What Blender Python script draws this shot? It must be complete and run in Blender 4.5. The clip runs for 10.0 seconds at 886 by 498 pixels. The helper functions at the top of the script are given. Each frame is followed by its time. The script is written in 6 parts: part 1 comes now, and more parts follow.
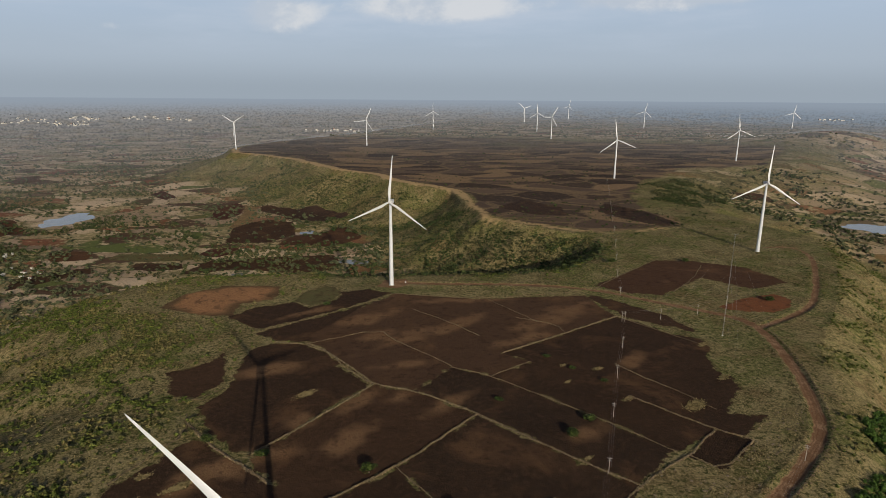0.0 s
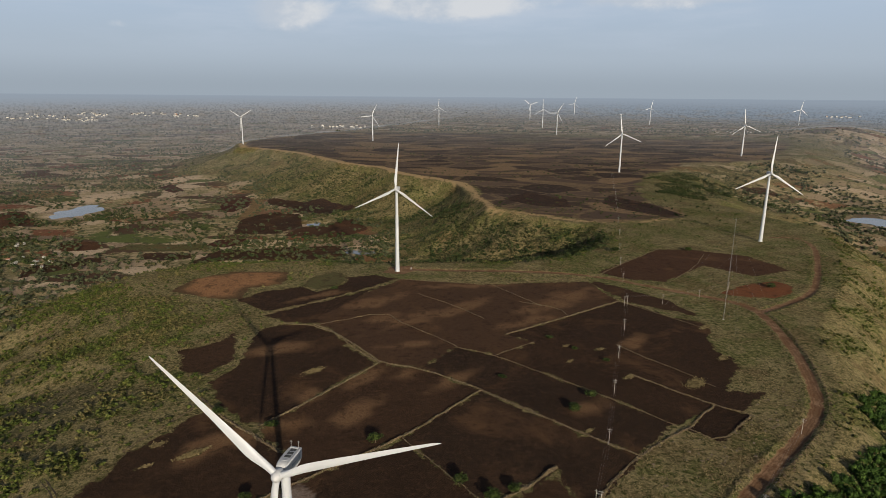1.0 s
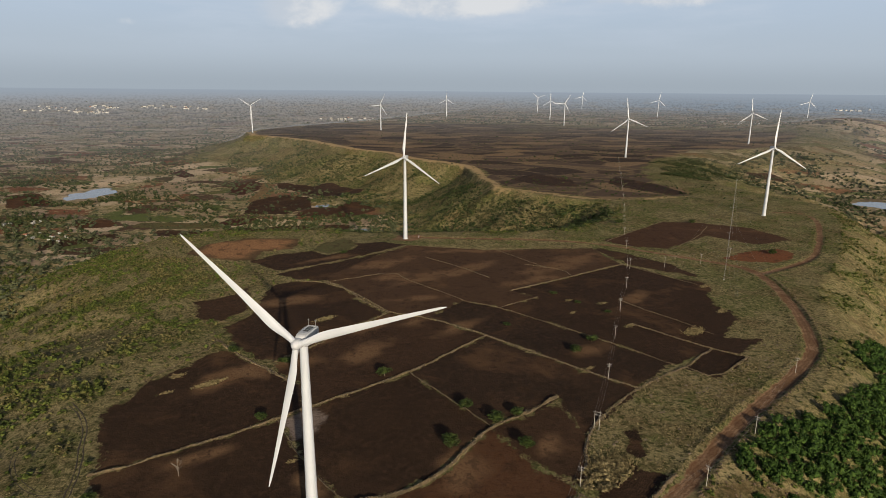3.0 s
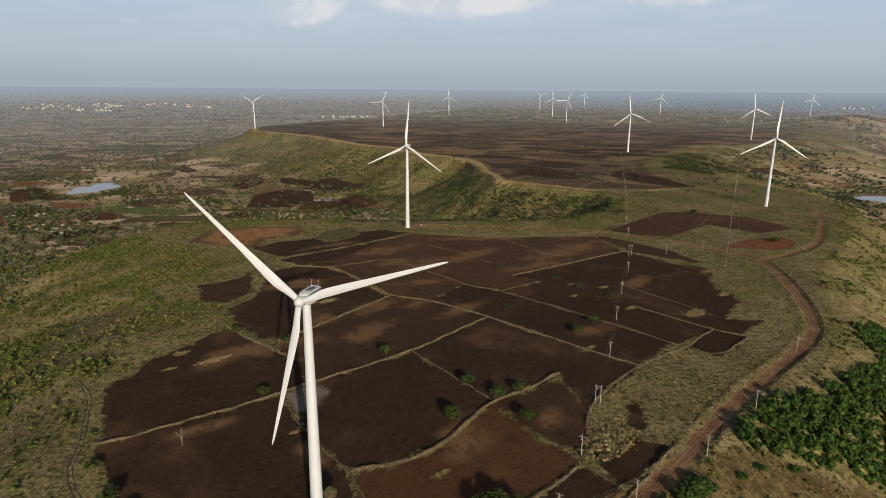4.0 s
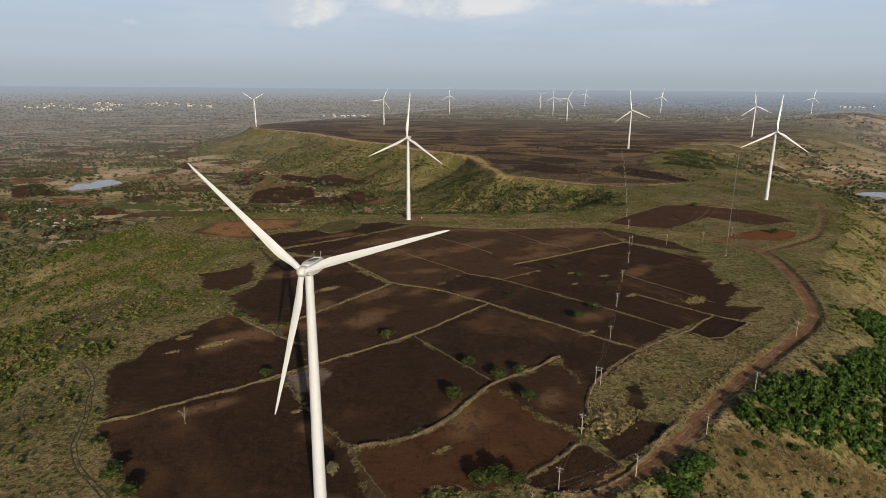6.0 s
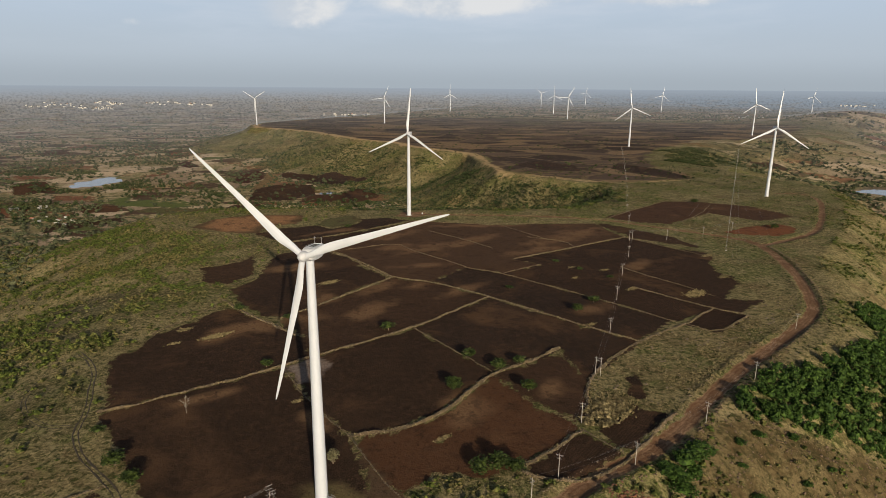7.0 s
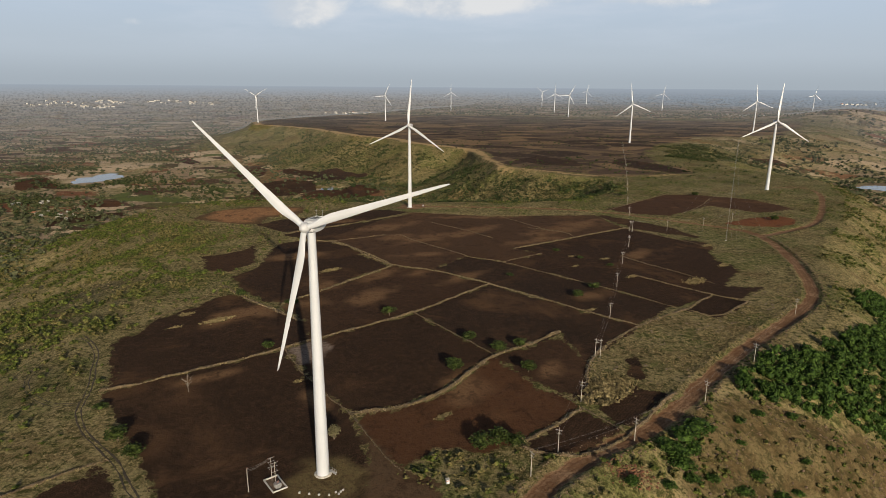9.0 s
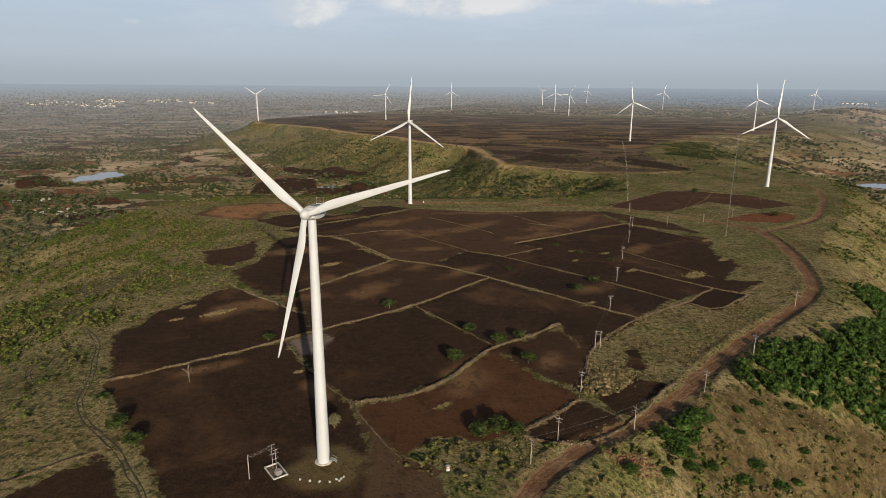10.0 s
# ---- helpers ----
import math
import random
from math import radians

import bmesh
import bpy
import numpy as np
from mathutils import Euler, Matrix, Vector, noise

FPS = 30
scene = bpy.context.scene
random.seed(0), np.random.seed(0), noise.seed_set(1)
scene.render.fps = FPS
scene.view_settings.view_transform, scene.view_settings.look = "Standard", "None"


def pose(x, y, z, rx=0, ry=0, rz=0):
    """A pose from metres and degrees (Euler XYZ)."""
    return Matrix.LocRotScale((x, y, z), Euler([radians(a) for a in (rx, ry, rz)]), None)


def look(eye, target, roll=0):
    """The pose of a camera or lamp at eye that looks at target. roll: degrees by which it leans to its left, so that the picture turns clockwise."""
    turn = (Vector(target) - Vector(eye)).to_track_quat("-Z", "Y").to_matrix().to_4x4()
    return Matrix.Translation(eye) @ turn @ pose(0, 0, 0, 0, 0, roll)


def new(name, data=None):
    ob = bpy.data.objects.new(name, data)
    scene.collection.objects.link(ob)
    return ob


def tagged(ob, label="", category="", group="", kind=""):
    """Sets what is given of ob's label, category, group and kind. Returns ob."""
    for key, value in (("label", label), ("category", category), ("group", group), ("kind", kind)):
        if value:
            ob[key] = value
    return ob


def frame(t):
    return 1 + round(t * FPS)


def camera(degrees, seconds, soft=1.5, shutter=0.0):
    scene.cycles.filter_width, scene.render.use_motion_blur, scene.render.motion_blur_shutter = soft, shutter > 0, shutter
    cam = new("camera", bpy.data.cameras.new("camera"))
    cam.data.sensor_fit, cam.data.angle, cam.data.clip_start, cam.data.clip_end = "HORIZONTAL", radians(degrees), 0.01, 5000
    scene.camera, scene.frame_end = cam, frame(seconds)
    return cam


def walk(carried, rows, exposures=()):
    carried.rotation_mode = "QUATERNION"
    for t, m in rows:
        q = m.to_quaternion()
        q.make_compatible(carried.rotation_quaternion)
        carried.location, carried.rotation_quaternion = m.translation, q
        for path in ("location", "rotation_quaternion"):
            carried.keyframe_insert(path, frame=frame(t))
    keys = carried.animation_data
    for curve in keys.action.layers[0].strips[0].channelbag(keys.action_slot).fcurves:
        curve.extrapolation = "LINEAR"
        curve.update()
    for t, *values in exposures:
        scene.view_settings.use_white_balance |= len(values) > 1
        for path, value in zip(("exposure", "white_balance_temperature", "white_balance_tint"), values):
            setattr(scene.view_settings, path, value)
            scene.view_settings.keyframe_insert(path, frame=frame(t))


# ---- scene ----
cam = camera(71.35, 10.0, soft=0.8)
PATH = [  # seconds, place in metres, turn in degrees
    (0, 36.39, -124.72, 179.97, 75.435, -0.392, -1.564),
    (0.5, 36.4, -130.33, 176.11, 75.316, -0.427, -1.253),
    (1, 36.27, -135.77, 171.75, 75.257, -0.446, -1.037),
    (1.5, 36.2, -141.59, 166.13, 75.35, -0.458, -0.841),
    (2, 36.15, -147.95, 160.02, 75.206, -0.427, -0.621),
    (2.5, 36.31, -152.42, 153.72, 75.083, -0.453, -0.467),
    (4, 36.71, -160.09, 136.7, 75.022, -0.448, -0.124),
    (4.5, 36.7, -160.74, 134.76, 75.056, -0.428, -0.101),
    (5, 36.59, -161.94, 132.97, 75.07, -0.448, -0.087),
    (5.5, 36.57, -162.87, 131.1, 75.068, -0.441, -0.079),
    (7, 36.76, -165.45, 125.66, 75.023, -0.408, -0.01),
    (7.5, 36.65, -166.37, 123.84, 75.018, -0.418, 0.007),
    (8, 36.81, -167.11, 121.94, 75.025, -0.399, 0.027),
    (8.5, 36.81, -167.84, 120.32, 75.01, -0.384, 0.037),
    (9, 36.94, -168.8, 118.45, 75.013, -0.419, 0.074),
    (9.5, 36.93, -169.75, 116.92, 75.004, -0.427, 0.1),
    (10, 37.05, -170.34, 115.11, 74.999, -0.405, 0.109),
]
walk(cam, [(t, pose(*row)) for t, *row in PATH], ((0.0, 0.26, 6300, 10), (2.5, 0.36, 6400, 10), (4.5, 0.43, 6500, 10), (10.0, 0.45, 6550, 10)))

# ---------------------------------------------------------------- light
SUN_EL, SUN_TO = 16.4, Vector((0.272, -0.962, 0)).normalized()   # height of the sun, the way towards it
SUN_DIR = Vector((SUN_TO.x * math.cos(radians(SUN_EL)), SUN_TO.y * math.cos(radians(SUN_EL)), math.sin(radians(SUN_EL))))
sun = new("sun", bpy.data.lights.new("sun", "SUN"))
sun.data.energy, sun.data.angle, sun.data.color = 5.0, radians(0.6), (1.0, 0.84, 0.62)
sun.matrix_world = look(SUN_DIR * 900, (0, 0, 0))


class Nodes:
    """A short way to write node trees."""

    def __init__(self, tree):
        self.tree = tree
        tree.nodes.clear()

    def add(self, kind, **given):
        node = self.tree.nodes.new("ShaderNode" + kind)
        for key, value in given.items():
            if key[0] == "_":
                node.inputs[key[1:].replace("_", " ")].default_value = value
            elif key == "operation":
                node.operation = value
            elif key == "attribute_name":
                node.attribute_name = value
            elif key == "feature":
                node.feature = value
        return node

    def link(self, out, into):
        self.tree.links.new(out, into)

    def put(self, socket, value):
        if isinstance(value, bpy.types.NodeSocket):
            self.link(value, socket)
        elif value is not None:
            socket.default_value = value

    def math(self, op, a, b=None, clamp=False):
        n = self.tree.nodes.new("ShaderNodeMath")
        n.operation, n.use_clamp = op, clamp
        self.put(n.inputs[0], a)
        self.put(n.inputs[1], b)
        return n.outputs[0]

    def mix(self, fac, a, b, how="MIX"):
        n = self.tree.nodes.new("ShaderNodeMix")
        n.data_type, n.blend_type = "RGBA", how
        self.put(n.inputs[0], fac)
        self.put(n.inputs[6], a if isinstance(a, bpy.types.NodeSocket) else (*a, 1))
        self.put(n.inputs[7], b if isinstance(b, bpy.types.NodeSocket) else (*b, 1))
        return n.outputs[2]

    def noise(self, where, scale, detail=4.0, rough=0.55, warp=0.0, boost=2.0):
        n = self.tree.nodes.new("ShaderNodeTexNoise")
        n.inputs["Scale"].default_value, n.inputs["Detail"].default_value = scale, detail
        n.inputs["Roughness"].default_value, n.inputs["Distortion"].default_value = rough, warp
        if where is not None:
            self.link(where, n.inputs["Vector"])
        if boost == 1.0:
            return n.outputs["Fac"]
        return self.math("ADD", self.math("MULTIPLY", self.math("SUBTRACT", n.outputs["Fac"], 0.5), boost), 0.5, True)

    def steps(self, value, low, high, a=0.0, b=1.0):
        n = self.tree.nodes.new("ShaderNodeMapRange")
        n.interpolation_type = "SMOOTHSTEP"
        self.put(n.inputs[0], value)
        for k, v in enumerate((low, high, a, b)):
            n.inputs[k + 1].default_value = v
        return n.outputs[0]

    def scaled(self, where, x, y, z):
        n = self.tree.nodes.new("ShaderNodeMapping")
        n.inputs["Scale"].default_value = (x, y, z)
        self.link(where, n.inputs["Vector"])
        return n.outputs[0]


world = bpy.data.worlds.new("sky")
scene.world = world
world.use_nodes = True
n = Nodes(world.node_tree)
sky = n.add("TexSky")
sky.sky_type, sky.sun_disc = "NISHITA", False
sky.sun_elevation, sky.sun_rotation = radians(SUN_EL), math.atan2(SUN_TO.x, SUN_TO.y)
sky.air_density, sky.dust_density, sky.ozone_density = 1.0, 2.5, 1.0
way = n.add("TexCoord").outputs["Generated"]
part_of = n.add("SeparateXYZ")
n.link(way, part_of.inputs[0])
up = part_of.outputs[2]
# haze greys the blue, thickest at the horizon; the sky clears overhead
veil_low = n.mix(n.steps(up, -0.004, 0.045), (0.292, 0.335, 0.378), (0.345, 0.398, 0.455))
veil_tone = n.mix(n.steps(up, 0.025, 0.13), veil_low, (0.362, 0.436, 0.528))
puff = n.noise(n.scaled(way, 1.0, 1.0, 1.5), 9.0, 9.0, 0.60, 0.2, 1.0)
wisp = n.noise(n.scaled(way, 1.0, 1.0, 6.0), 2.6, 5.0, 0.6, 0.0, 1.0)
bearing = n.math("ARCTAN2", part_of.outputs[0], part_of.outputs[1])


def bank(a, wide, e, tall):
    """A soft-edged place for cumulus, by bearing and height."""
    u = n.math("DIVIDE", n.math("SUBTRACT", bearing, a), wide)
    v = n.math("DIVIDE", n.math("SUBTRACT", up, e), tall)
    return n.math("EXPONENT", n.math("MULTIPLY", n.math("ADD", n.math("MULTIPLY", u, u), n.math("MULTIPLY", v, v)), -1.0))


banks = n.math("ADD", n.math("ADD", bank(-0.225, 0.062, 0.104, 0.030), bank(0.01, 0.115, 0.118, 0.024)), n.math("ADD", bank(0.35, 0.17, 0.126, 0.018), n.math("MULTIPLY", bank(-0.44, 0.022, 0.080, 0.008), 0.5)))
banks = n.math("ADD", banks, n.steps(up, 0.13, 0.2, 0.0, 0.45))
lump = n.steps(n.math("ADD", n.math("MULTIPLY", puff, 1.0), n.math("MULTIPLY", banks, 0.75)), 0.75, 1.10)
veil = n.mix(n.math("MULTIPLY", n.steps(wisp, 0.40, 0.70), n.steps(up, 0.03, 0.10)), veil_tone, (0.415, 0.470, 0.545))
cloudy = n.mix(lump, veil, n.mix(n.steps(puff, 0.44, 0.64), (0.425, 0.468, 0.525), (0.565, 0.575, 0.588)))
clear = n.add("Background", _Strength=0.05)
n.link(sky.outputs[0], clear.inputs[0])
haze = n.add("Background", _Strength=1.0)
n.link(cloudy, haze.inputs[0])
both = n.add("MixShader")
thick = n.steps(up, 0.16, 0.50, 0.94, 0.0)
n.link(n.math("MAXIMUM", thick, n.math("MULTIPLY", lump, 0.2)), both.inputs[0])
n.link(clear.outputs[0], both.inputs[1])
n.link(haze.outputs[0], both.inputs[2])
n.link(both.outputs[0], n.add("OutputWorld").inputs[0])


# ---------------------------------------------------------------- materials
def material(name):
    m = bpy.data.materials.new(name)
    m.use_nodes = True
    k = Nodes(m.node_tree)
    bsdf = k.add("BsdfPrincipled")
    k.link(bsdf.outputs[0], k.add("OutputMaterial").inputs[0])
    return m, k, bsdf


def bump(k, bsdf, height, strength, distance):
    b = k.add("Bump", _Strength=strength, _Distance=distance)
    k.link(height, b.inputs["Height"])
    k.link(b.outputs[0], bsdf.inputs["Normal"])


def plain(name, colour, rough, metal=0.0, scale=0.6, vary=0.12, relief=0.0, fine=14.0):
    """A surface with stains at one scale and grain at another."""
    m, k, bsdf = material(name)
    at = k.add("TexCoord").outputs["Object"]
    stain, grain = k.noise(at, scale, 5.0, 0.6), k.noise(at, fine, 3.0, 0.6)
    dark, light = [c * (1 - vary) for c in colour], [min(1, c * (1 + vary)) for c in colour]
    tone = k.mix(k.steps(stain, 0.3, 0.7), dark, light)
    tone = k.mix(k.math("MULTIPLY", k.steps(grain, 0.35, 0.75), vary * 1.5), tone, [c * 0.6 for c in colour])
    k.link(tone, bsdf.inputs["Base Color"])
    bsdf.inputs["Roughness"].default_value, bsdf.inputs["Metallic"].default_value = rough, metal
    if relief:
        bump(k, bsdf, grain, 0.6, relief)
    return m


def leafy(name, low, high, dry=None):
    """Foliage: tones change from clump to clump and inside each."""
    m, k, bsdf = material(name)
    geo = k.add("NewGeometry")
    at = geo.outputs["Position"]
    tone = k.mix(geo.outputs["Random Per Island"], low, high)
    if dry:
        tone = k.mix(k.steps(k.noise(at, 0.035, 3.0), 0.45, 0.62), tone, dry)
    tone = k.mix(k.steps(k.noise(at, 0.6, 2.0), 0.3, 0.75), tone, [c * 0.62 for c in low])
    k.link(tone, bsdf.inputs["Base Color"])
    bsdf.inputs["Roughness"].default_value = 0.75
    bsdf.inputs["Specular IOR Level"].default_value = 0.2
    thin = k.add("BsdfTranslucent")
    k.link(tone, thin.inputs[0])
    both_ = k.add("MixShader", _Fac=0.25)
    k.link(bsdf.outputs[0], both_.inputs[1])
    k.link(thin.outputs[0], both_.inputs[2])
    out = [q for q in k.tree.nodes if q.type == "OUTPUT_MATERIAL"][0]
    k.link(both_.outputs[0], out.inputs[0])
    return m


def ground_material():
    m, k, bsdf = material("open_land")
    at = k.add("NewGeometry").outputs["Position"]
    mask = k.add("Attribute", attribute_name="edges")       # red: ploughed land, green: road (as distances)
    soil_at = k.add("Attribute", attribute_name="soil")           # colour, and the dry lip of the tableland
    soil_tone = soil_at.outputs["Color"]
    kind = k.add("Attribute", attribute_name="cover")       # red: green scrub, green: plain below, blue: dark tableland
    md, kd = k.add("SeparateColor"), k.add("SeparateColor")
    k.link(mask.outputs["Color"], md.inputs[0])
    k.link(kind.outputs["Color"], kd.inputs[0])
    broad, mid, fine = k.noise(at, 0.012, 5.0, 0.6), k.noise(at, 0.11, 5.0, 0.62), k.noise(at, 0.9, 4.0, 0.65)
    tiny = k.noise(at, 3.2, 3.0, 0.6)

    # scrub and dry grass on the slopes
    dry = k.mix(k.steps(mid, 0.35, 0.68), (0.090, 0.079, 0.034), (0.182, 0.155, 0.076))
    dry = k.mix(k.steps(fine, 0.5, 0.72), dry, (0.250, 0.206, 0.104))
    green = k.mix(k.steps(fine, 0.3, 0.7), (0.060, 0.070, 0.022), (0.138, 0.140, 0.050))
    where = k.math("ADD", kd.outputs[0], k.math("MULTIPLY", k.math("SUBTRACT", k.math("ADD", mid, broad), 1.0), 0.9))
    grass = k.mix(k.steps(where, 0.3, 0.75), dry, green)
    grass = k.mix(k.math("MULTIPLY", k.steps(broad, 0.60, 0.85), 0.45), grass, (0.125, 0.074, 0.040))
    sward = k.noise(at, 0.045, 6.0, 0.66, 0.6)
    grass = k.mix(k.math("MULTIPLY", k.steps(sward, 0.54, 0.80), 0.7), grass, (0.225, 0.184, 0.100))
    grass = k.mix(k.math("MULTIPLY", k.steps(sward, 0.22, 0.46, 1.0, 0.0), 0.65), grass, (0.080, 0.062, 0.028))
    worn = k.noise(at, 0.024, 5.0, 0.7, 0.5)
    grass = k.mix(k.math("MULTIPLY", k.steps(worn, 0.58, 0.78), 0.42), grass, (0.118, 0.074, 0.040))
    blotch = k.noise(at, 0.36, 4.0, 0.68, 0.4)
    grass = k.mix(k.math("MULTIPLY", k.steps(blotch, 0.54, 0.72), 0.9), grass, (0.028, 0.036, 0.009))
    grass = k.mix(k.math("MULTIPLY", k.steps(blotch, 0.20, 0.45, 1.0, 0.0), 0.80), grass, (0.245, 0.195, 0.105))
    grass = k.mix(k.math("MULTIPLY", k.steps(fine, 0.26, 0.46, 1.0, 0.0), 0.55), grass, (0.042, 0.038, 0.015))
    grass = k.mix(k.math("MULTIPLY", k.steps(tiny, 0.52, 0.85), 0.7), grass, (0.034, 0.028, 0.012))
    grass = k.mix(k.math("MULTIPLY", k.steps(tiny, 0.16, 0.40, 1.0, 0.0), 0.45), grass, (0.280, 0.232, 0.130))

    grass = k.mix(k.math("MULTIPLY", kind.outputs["Alpha"], k.steps(mid, 0.15, 0.75, 0.92, 0.62)), grass, k.mix(k.steps(blotch, 0.35, 0.70), (0.060, 0.041, 0.0195), (0.036, 0.029, 0.0135)))

    # small holdings on the plain below
    def patches(scale_x, scale_y, seed):
        v = k.add("TexVoronoi")
        bent = k.add("VectorMath", operation="ADD")
        nz = k.add("TexNoise", _Scale=0.004, _Detail=2.0)
        k.link(at, nz.inputs["Vector"])
        far = k.add("VectorMath", operation="SCALE")
        k.link(nz.outputs["Color"], far.inputs[0])
        far.inputs["Scale"].default_value = 120.0 + seed
        k.link(at, bent.inputs[0])
        k.link(far.outputs[0], bent.inputs[1])
        v.inputs["Scale"].default_value = 1.0
        k.link(k.scaled(bent.outputs[0], scale_x, scale_y, 0.0001), v.inputs["Vector"])
        s = k.add("SeparateColor")
        k.link(v.outputs["Color"], s.inputs[0])
        rim = k.add("TexVoronoi", feature="DISTANCE_TO_EDGE")
        rim.inputs["Scale"].default_value = 1.0
        k.link(v.inputs["Vector"].links[0].from_socket, rim.inputs["Vector"])
        return [s.outputs[0], s.outputs[1], s.outputs[2], rim.outputs["Distance"]]

    p = patches(0.013, 0.021, 0.0)
    plot = k.mix(k.steps(p[0], 0.1, 0.6), (0.255, 0.188, 0.132), (0.410, 0.320, 0.228))
    plot = k.mix(k.steps(p[1], 0.70, 0.74), plot, (0.150, 0.062, 0.036))
    plot = k.mix(k.steps(p[1], 0.86, 0.88), plot, (0.080, 0.100, 0.032))
    plot = k.mix(k.steps(p[2], 0.80, 0.84), plot, (0.070, 0.042, 0.030))
    plot = k.mix(k.steps(p[2], 0.04, 0.1, 1.0, 0.0), plot, (0.300, 0.215, 0.130))
    rough_land = k.mix(k.steps(mid, 0.4, 0.66), (0.165, 0.142, 0.072), (0.320, 0.252, 0.152))
    below = k.mix(k.steps(k.math("ADD", broad, k.math("MULTIPLY", mid, 0.35)), 0.64, 0.84), plot, rough_land)
    below = k.mix(k.math("MULTIPLY", k.steps(p[3], 0.02, 0.07, 1.0, 0.0), k.steps(mid, 0.42, 0.58)), below, (0.060, 0.062, 0.028))
    below = k.mix(k.math("MULTIPLY", k.steps(p[3], 0.02, 0.05, 0.6, 0.0), k.steps(mid, 0.30, 0.42, 1.0, 0.0)), below, (0.420, 0.330, 0.220))
    below = k.mix(k.math("MULTIPLY", k.steps(blotch, 0.50, 0.72), 0.40), below, (0.062, 0.058, 0.028))
    below = k.mix(k.math("MULTIPLY", k.steps(fine, 0.5, 0.9), 0.35), below, (0.060, 0.052, 0.024))

    # dark soil of the tableland further off
    q = patches(0.010, 0.020, 40.0)
    dark = k.mix(q[0], (0.034, 0.024, 0.020), (0.098, 0.068, 0.050))
    dark = k.mix(k.steps(q[1], 0.76, 0.82), dark, (0.175, 0.118, 0.070))
    dark = k.mix(k.math("MULTIPLY", k.steps(q[3], 0.03, 0.08, 1.0, 0.0), k.steps(mid, 0.35, 0.6, 0.15, 0.75)), dark, (0.175, 0.125, 0.072))
    dark = k.mix(k.math("MULTIPLY", k.steps(mid, 0.5, 0.8), 0.6), dark, (0.098, 0.066, 0.042))
    dark = k.mix(k.math("MULTIPLY", k.steps(fine, 0.55, 0.85), 0.5), dark, (0.030, 0.026, 0.016))

    # ploughed fields: broad damp and dry stains, then clods
    stain = k.noise(at, 0.020, 6.0, 0.62, 0.8)
    soil = k.mix(k.math("MULTIPLY", k.steps(stain, 0.52, 0.95), 0.60), soil_tone, (0.140, 0.078, 0.0380))
    soil = k.mix(k.math("MULTIPLY", k.steps(mid, 0.56, 0.8), 0.5), soil, (0.014, 0.009, 0.007))
    soil = k.mix(k.math("MULTIPLY", k.steps(tiny, 0.5, 0.9), 0.5), soil, (0.075, 0.046, 0.028))

    soil = k.mix(k.math("MULTIPLY", k.steps(blotch, 0.50, 0.85), 0.40), soil, (0.078, 0.045, 0.026))
    soil = k.mix(k.math("MULTIPLY", k.steps(blotch, 0.12, 0.42, 1.0, 0.0), 0.55), soil, (0.012, 0.008, 0.0065))
    soil = k.mix(k.math("MULTIPLY", k.steps(fine, 0.55, 0.9), 0.5), soil, (0.010, 0.007, 0.006))
    soil = k.mix(k.math("MULTIPLY", k.steps(tiny, 0.60, 0.82), 0.6), soil, (0.100, 0.054, 0.032))
    soil = k.mix(k.math("MULTIPLY", k.steps(tiny, 0.18, 0.40, 1.0, 0.0), 0.6), soil, (0.009, 0.006, 0.005))
    # furrows: faint parallel streaks, bent a little
    comb = k.add("TexWave", _Scale=0.30, _Distortion=3.0, _Detail=3.0, _Detail_Scale=1.2)
    slanted = k.add("Mapping")
    slanted.inputs["Rotation"].default_value = (0, 0, radians(38))
    k.link(at, slanted.inputs["Vector"])
    k.link(slanted.outputs[0], comb.inputs["Vector"])
    furrow = comb.outputs["Fac"]
    soil = k.mix(k.math("MULTIPLY", k.math("MULTIPLY", furrow, k.math("MULTIPLY", k.steps(k.noise(at, 0.03, 2.0), 0.30, 0.70, 0.35, 1.0), k.steps(fine, 0.35, 0.65, 0.3, 1.0))), 0.36), soil, (0.082, 0.047, 0.027))

    road = k.mix(k.steps(mid, 0.35, 0.7), (0.135, 0.078, 0.045), (0.215, 0.138, 0.086))
    road = k.mix(k.math("MULTIPLY", k.steps(fine, 0.5, 0.75), 0.5), road, (0.105, 0.056, 0.030))

    jag = k.math("MULTIPLY", k.math("SUBTRACT", k.math("ADD", k.math("MULTIPLY", mid, 0.7), k.math("MULTIPLY", fine, 0.3)), 0.5), 0.50)
    tone = k.mix(kd.outputs[2], k.mix(kd.outputs[1], grass, below), dark)
    tone = k.mix(k.math("MULTIPLY", k.steps(k.math("ADD", soil_at.outputs["Alpha"], k.math("MULTIPLY", jag, 1.6)), 0.25, 0.6), 0.9), tone, (0.330, 0.232, 0.122))
    tone = k.mix(k.steps(k.math("ADD", md.outputs[0], jag), 0.485, 0.515), tone, soil)
    off_road = k.math("MULTIPLY", k.math("ADD", md.outputs[1], k.math("MULTIPLY", jag, 0.35)), 20.0)
    off_rut = k.math("ADD", off_road, k.math("MULTIPLY", k.math("SUBTRACT", broad, 0.5), 1.2))
    for far_, deep in ((0.75, 0.55), (2.35, 0.6)):
        rut = k.steps(k.math("ABSOLUTE", k.math("SUBTRACT", off_rut, far_)), 0.12, 0.5, 1.0, 0.0)
        road = k.mix(k.math("MULTIPLY", rut, deep), road, (0.088, 0.046, 0.024))
    tone = k.mix(k.steps(off_road, 3.0, 3.9, 1.0, 0.0), tone, road)
    k.link(tone, bsdf.inputs["Base Color"])
    bsdf.inputs["Roughness"].default_value = 0.95
    bsdf.inputs["Specular IOR Level"].default_value = 0.04
